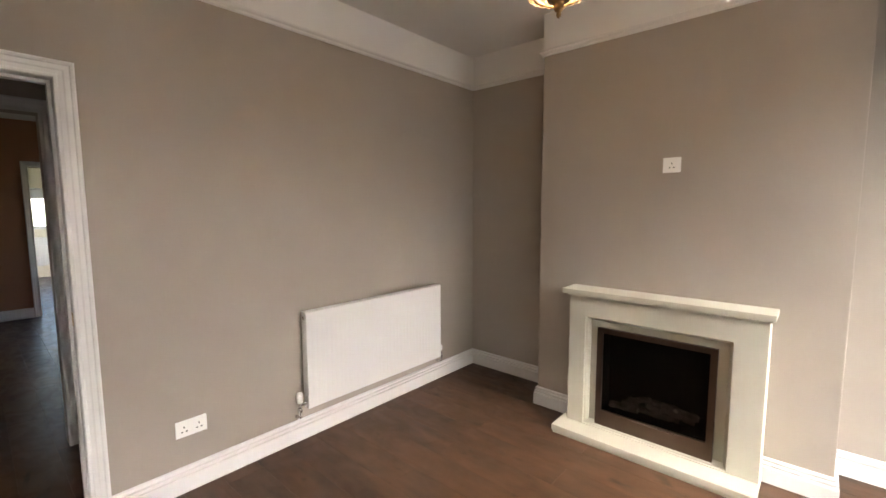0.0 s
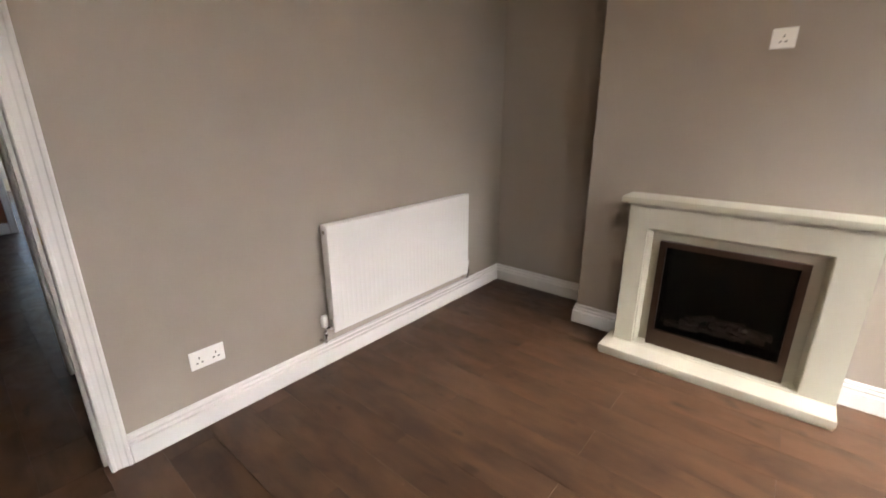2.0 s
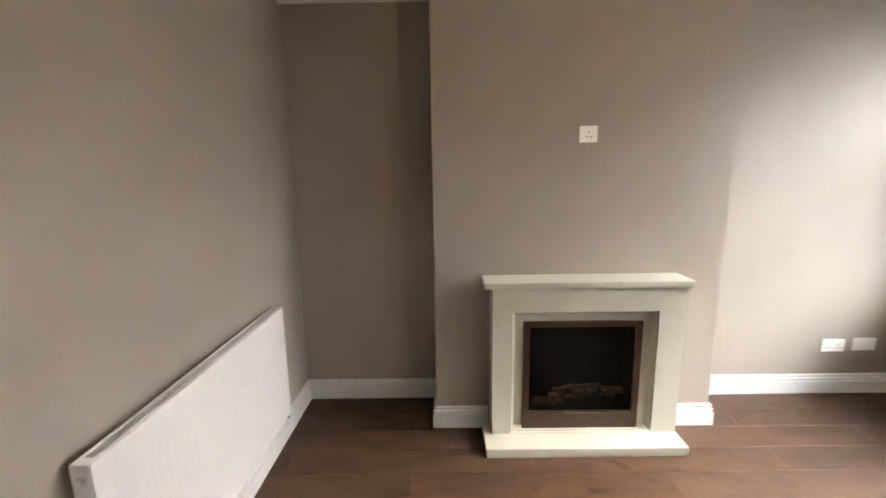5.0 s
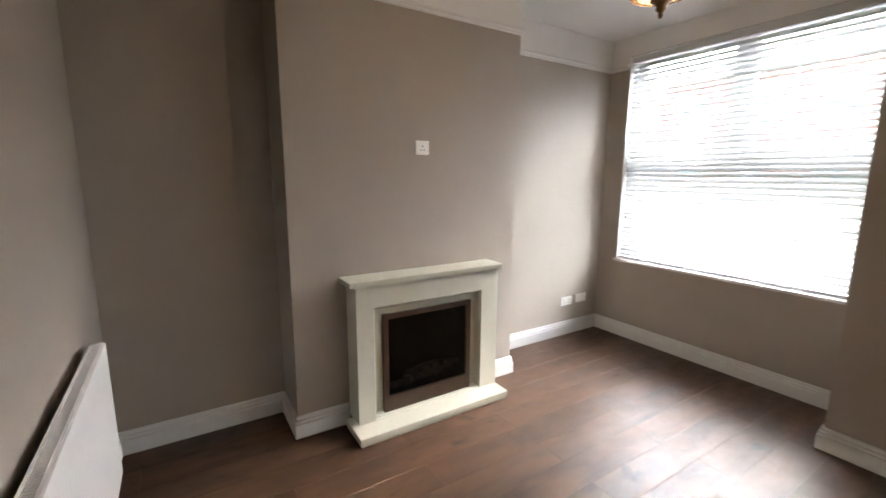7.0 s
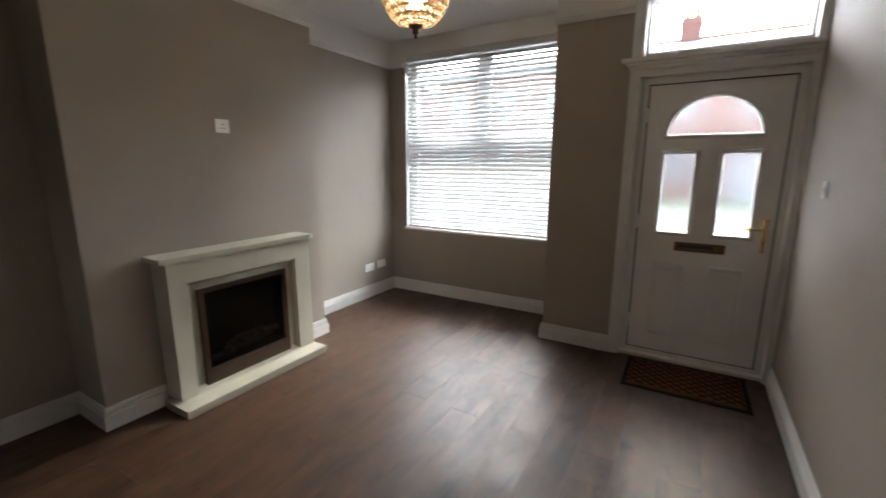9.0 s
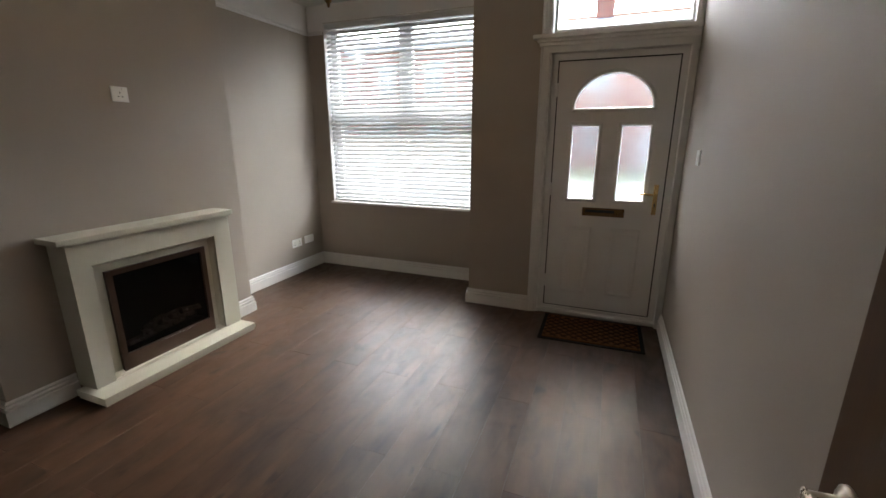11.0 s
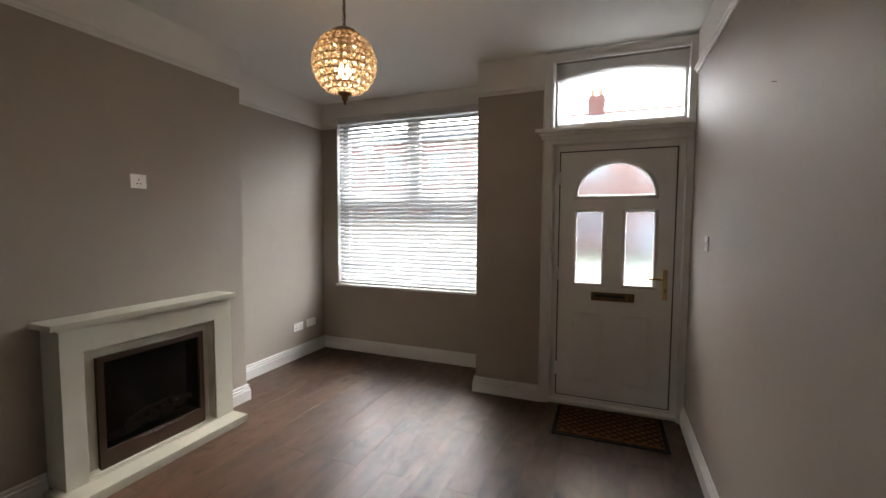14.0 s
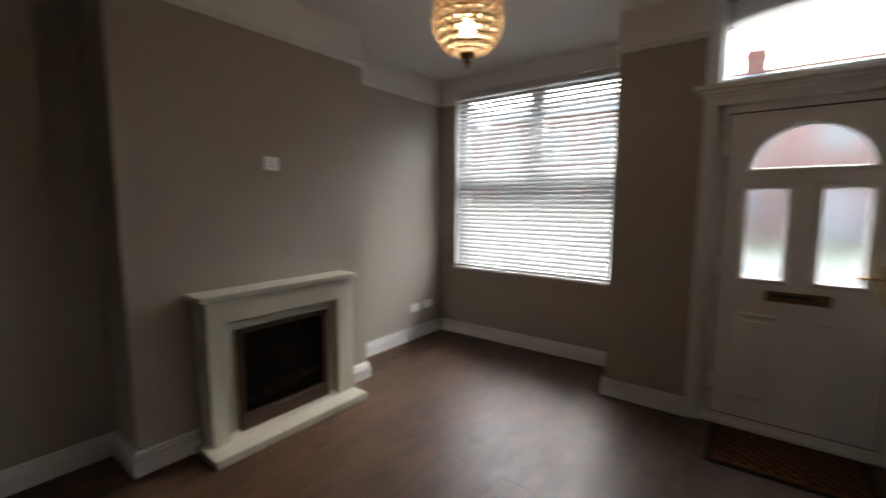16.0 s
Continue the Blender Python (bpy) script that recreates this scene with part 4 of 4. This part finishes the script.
def house_window(parent, x, z, w, h, y):
    wn_ = part("window", box(x - w / 2 - 0.06, x + w / 2 + 0.06, y - 0.02, y + 0.04, z - 0.07, z), STONE, parent)
    part("lintel", box(x - w / 2 - 0.12, x + w / 2 + 0.12, y - 0.03, y + 0.05, z + h, z + h + 0.2), STONE, wn_)
    part("window_frame", plate(rect(x - w / 2, x + w / 2, z, z + h), [rect(x - w / 2 + 0.07, x - 0.03, z + 0.07, z + h - 0.45), rect(x + 0.03, x + w / 2 - 0.07, z + 0.07, z + h - 0.45), rect(x - w / 2 + 0.07, x + w / 2 - 0.07, z + h - 0.38, z + h - 0.07)], 0.06, on_y(y + 0.05)), UPVC, wn_)
    part("pane", box(x - w / 2, x + w / 2, y + 0.09, y + 0.1, z, z + h), HOUSEGLASS, wn_)


HOUSEGLASS = shader("dark reflecting house window", (0.10, 0.11, 0.12), 0.05, var=0.1)


def terrace_house(x0, width, y, eave, ridge, gable=False, chimney=None):
    h = empty("terraced_house", (x0 + width / 2, y, -0.1))
    tagged(h, "gabled red brick house across the street" if gable else "red brick terraced house with grey slate roof", "house", group="houses across the street")
    wins = [(-width / 4, 0.9, 1.15, 1.6), (-width / 4, 3.75, 1.1, 1.55), (width / 4, 3.75, 1.1, 1.55)]
    loop = [(-width / 2, 0), (width / 2, 0), (width / 2, eave)] + ([(0, ridge)] if gable else []) + [(-width / 2, eave)]
    hl = [rect(a - w / 2, a + w / 2, b, b + hh) for a, b, w, hh in wins] + [rect(width / 4 - 0.45, width / 4 + 0.45, 0.02, 2.25)]
    part("wall", plate(loop, hl, 0.25, on_y(0)), BRICK, h)
    for a, b, w, hh in wins:
        house_window(h, a, b, w, hh, 0.0)
    dr = part("door", box(width / 4 - 0.45, width / 4 + 0.45, 0.1, 0.15, 0.02, 2.25), UPVC, h)
    part("door_handle", box(width / 4 + 0.3, width / 4 + 0.33, 0.06, 0.1, 1.0, 1.15), CHROME, dr)
    part("side_wall", box(-width / 2, -width / 2 + 0.2, 0.25, 7, 0, eave), BRICK, h)
    part("side_wall", box(width / 2 - 0.2, width / 2, 0.25, 7, 0, eave), BRICK, h)
    part("back_wall", box(-width / 2, width / 2, 6.8, 7, 0, eave), BRICK, h)
    if gable:
        for sg in (-1, 1):
            part("roof", plate([(sg * (width / 2 + 0.25), eave - 0.15), (0, ridge + 0.12), (0, ridge), (sg * (width / 2 + 0.25), eave - 0.27)], [], 7.4, on_y(-0.3)), SLATE, h)
            part("bargeboard", plate([(sg * (width / 2 + 0.27), eave - 0.13), (0, ridge + 0.16), (0, ridge - 0.14), (sg * (width / 2 + 0.27), eave - 0.42)], [], 0.05, on_y(-0.36)), UPVC, h)
    else:
        for ya, yb in ((-0.3, 3.5), (7.3, 3.5)):
            part("roof", plate([(ya, eave - 0.05), (yb, ridge), (yb, ridge + 0.12), (ya, eave + 0.07)], [], width, lambda a, b, c: (c - width / 2, a, b)), SLATE, h)
        part("gutter", box(-width / 2, width / 2, -0.42, -0.28, eave - 0.16, eave - 0.04, 0.03), UPVC, h)
        part("ridge_tiles", box(-width / 2, width / 2, 3.38, 3.62, ridge + 0.08, ridge + 0.2, 0.05), POT, h)
    part("downpipe", tube([(width / 2 - 0.1, -0.06, 0), (width / 2 - 0.1, -0.06, eave - 0.1)], 0.04, 8), UPVC, h)
    if chimney is not None:
        ch = part("chimney", box(chimney - 0.43, chimney + 0.43, 3.1, 3.9, ridge - 0.5, ridge + 1.05), BRICK, h)
        part("chimney_band", box(chimney - 0.48, chimney + 0.48, 3.05, 3.95, ridge + 0.75, ridge + 0.88), BRICK, ch)
        for dx in (-0.22, 0.22):
            part("chimney_pot", lathe([(0.13, 0), (0.12, 0.1), (0.1, 0.4), (0.12, 0.45), (0.1, 0.46), (0.09, 0.4)], 12, (chimney + dx, 3.5, ridge + 1.05)), POT, ch)
    return h


terrace_house(-16.5, 6.0, 22.0, 5.8, 7.9, gable=True)
terrace_house(-10.4, 5.6, 22.3, 6.25, 7.6)
terrace_house(-4.8, 5.6, 22.3, 6.25, 7.6, chimney=None)
terrace_house(0.8, 5.6, 22.3, 6.25, 7.6, chimney=-1.5)
terrace_house(6.4, 5.6, 22.3, 6.25, 7.6)
terrace_house(12.0, 5.6, 22.3, 6.25, 7.6)


# ---- floors ----
def plank_floor(name, x0, x1, y0, y1, xs, ja, jb, length, label, gap=0.0008):
    base = structure(name, box(x0, x1, y0, y1, -0.16, -0.0022), SEAM, label, "floor")
    wd = 0.187
    meshes = {}
    c = math.floor((x0 - xs) / wd)
    while xs + c * wd < x1:
        a0, a1 = max(x0, xs + c * wd), min(x1, xs + (c + 1) * wd)
        j = ja if c % 2 == 0 else jb
        k = math.floor((y0 - j) / length)
        while j + k * length < y1:
            b0, b1 = max(y0, j + k * length), min(y1, j + (k + 1) * length)
            if a1 - a0 > 0.01 and b1 - b0 > 0.01:
                key = (round(a1 - a0, 3), round(b1 - b0, 3))
                if key not in meshes:
                    o = part("plank", box(gap / 2, key[0] - gap / 2, gap / 2, key[1] - gap / 2, -0.006, 0.0, 0.0007, seg=1), PLANK, base)
                    meshes[key] = o.data
                else:
                    o = new("plank", meshes[key])
                    o.parent = base
                o.location = (a0, b0, 0)
            k += 1
        c += 1


plank_floor("floor", 0.001, W - 0.001, -0.06, BAY - 0.001, 1.882, 2.045 - 1.285, 1.40 - 1.285, 1.285, "dark brown oak laminate plank floor")
plank_floor("floor_back", 0.001, W - 0.001, MY - 0.06, -0.06, 1.882, 0.3, 0.95, 1.285, "dark brown laminate floor of the middle room")
plank_floor("floor_kitchen", 0.8, W - 0.001, KY, MY - 0.06, 1.882, 0.3, 0.95, 1.285, "brown laminate kitchen floor")
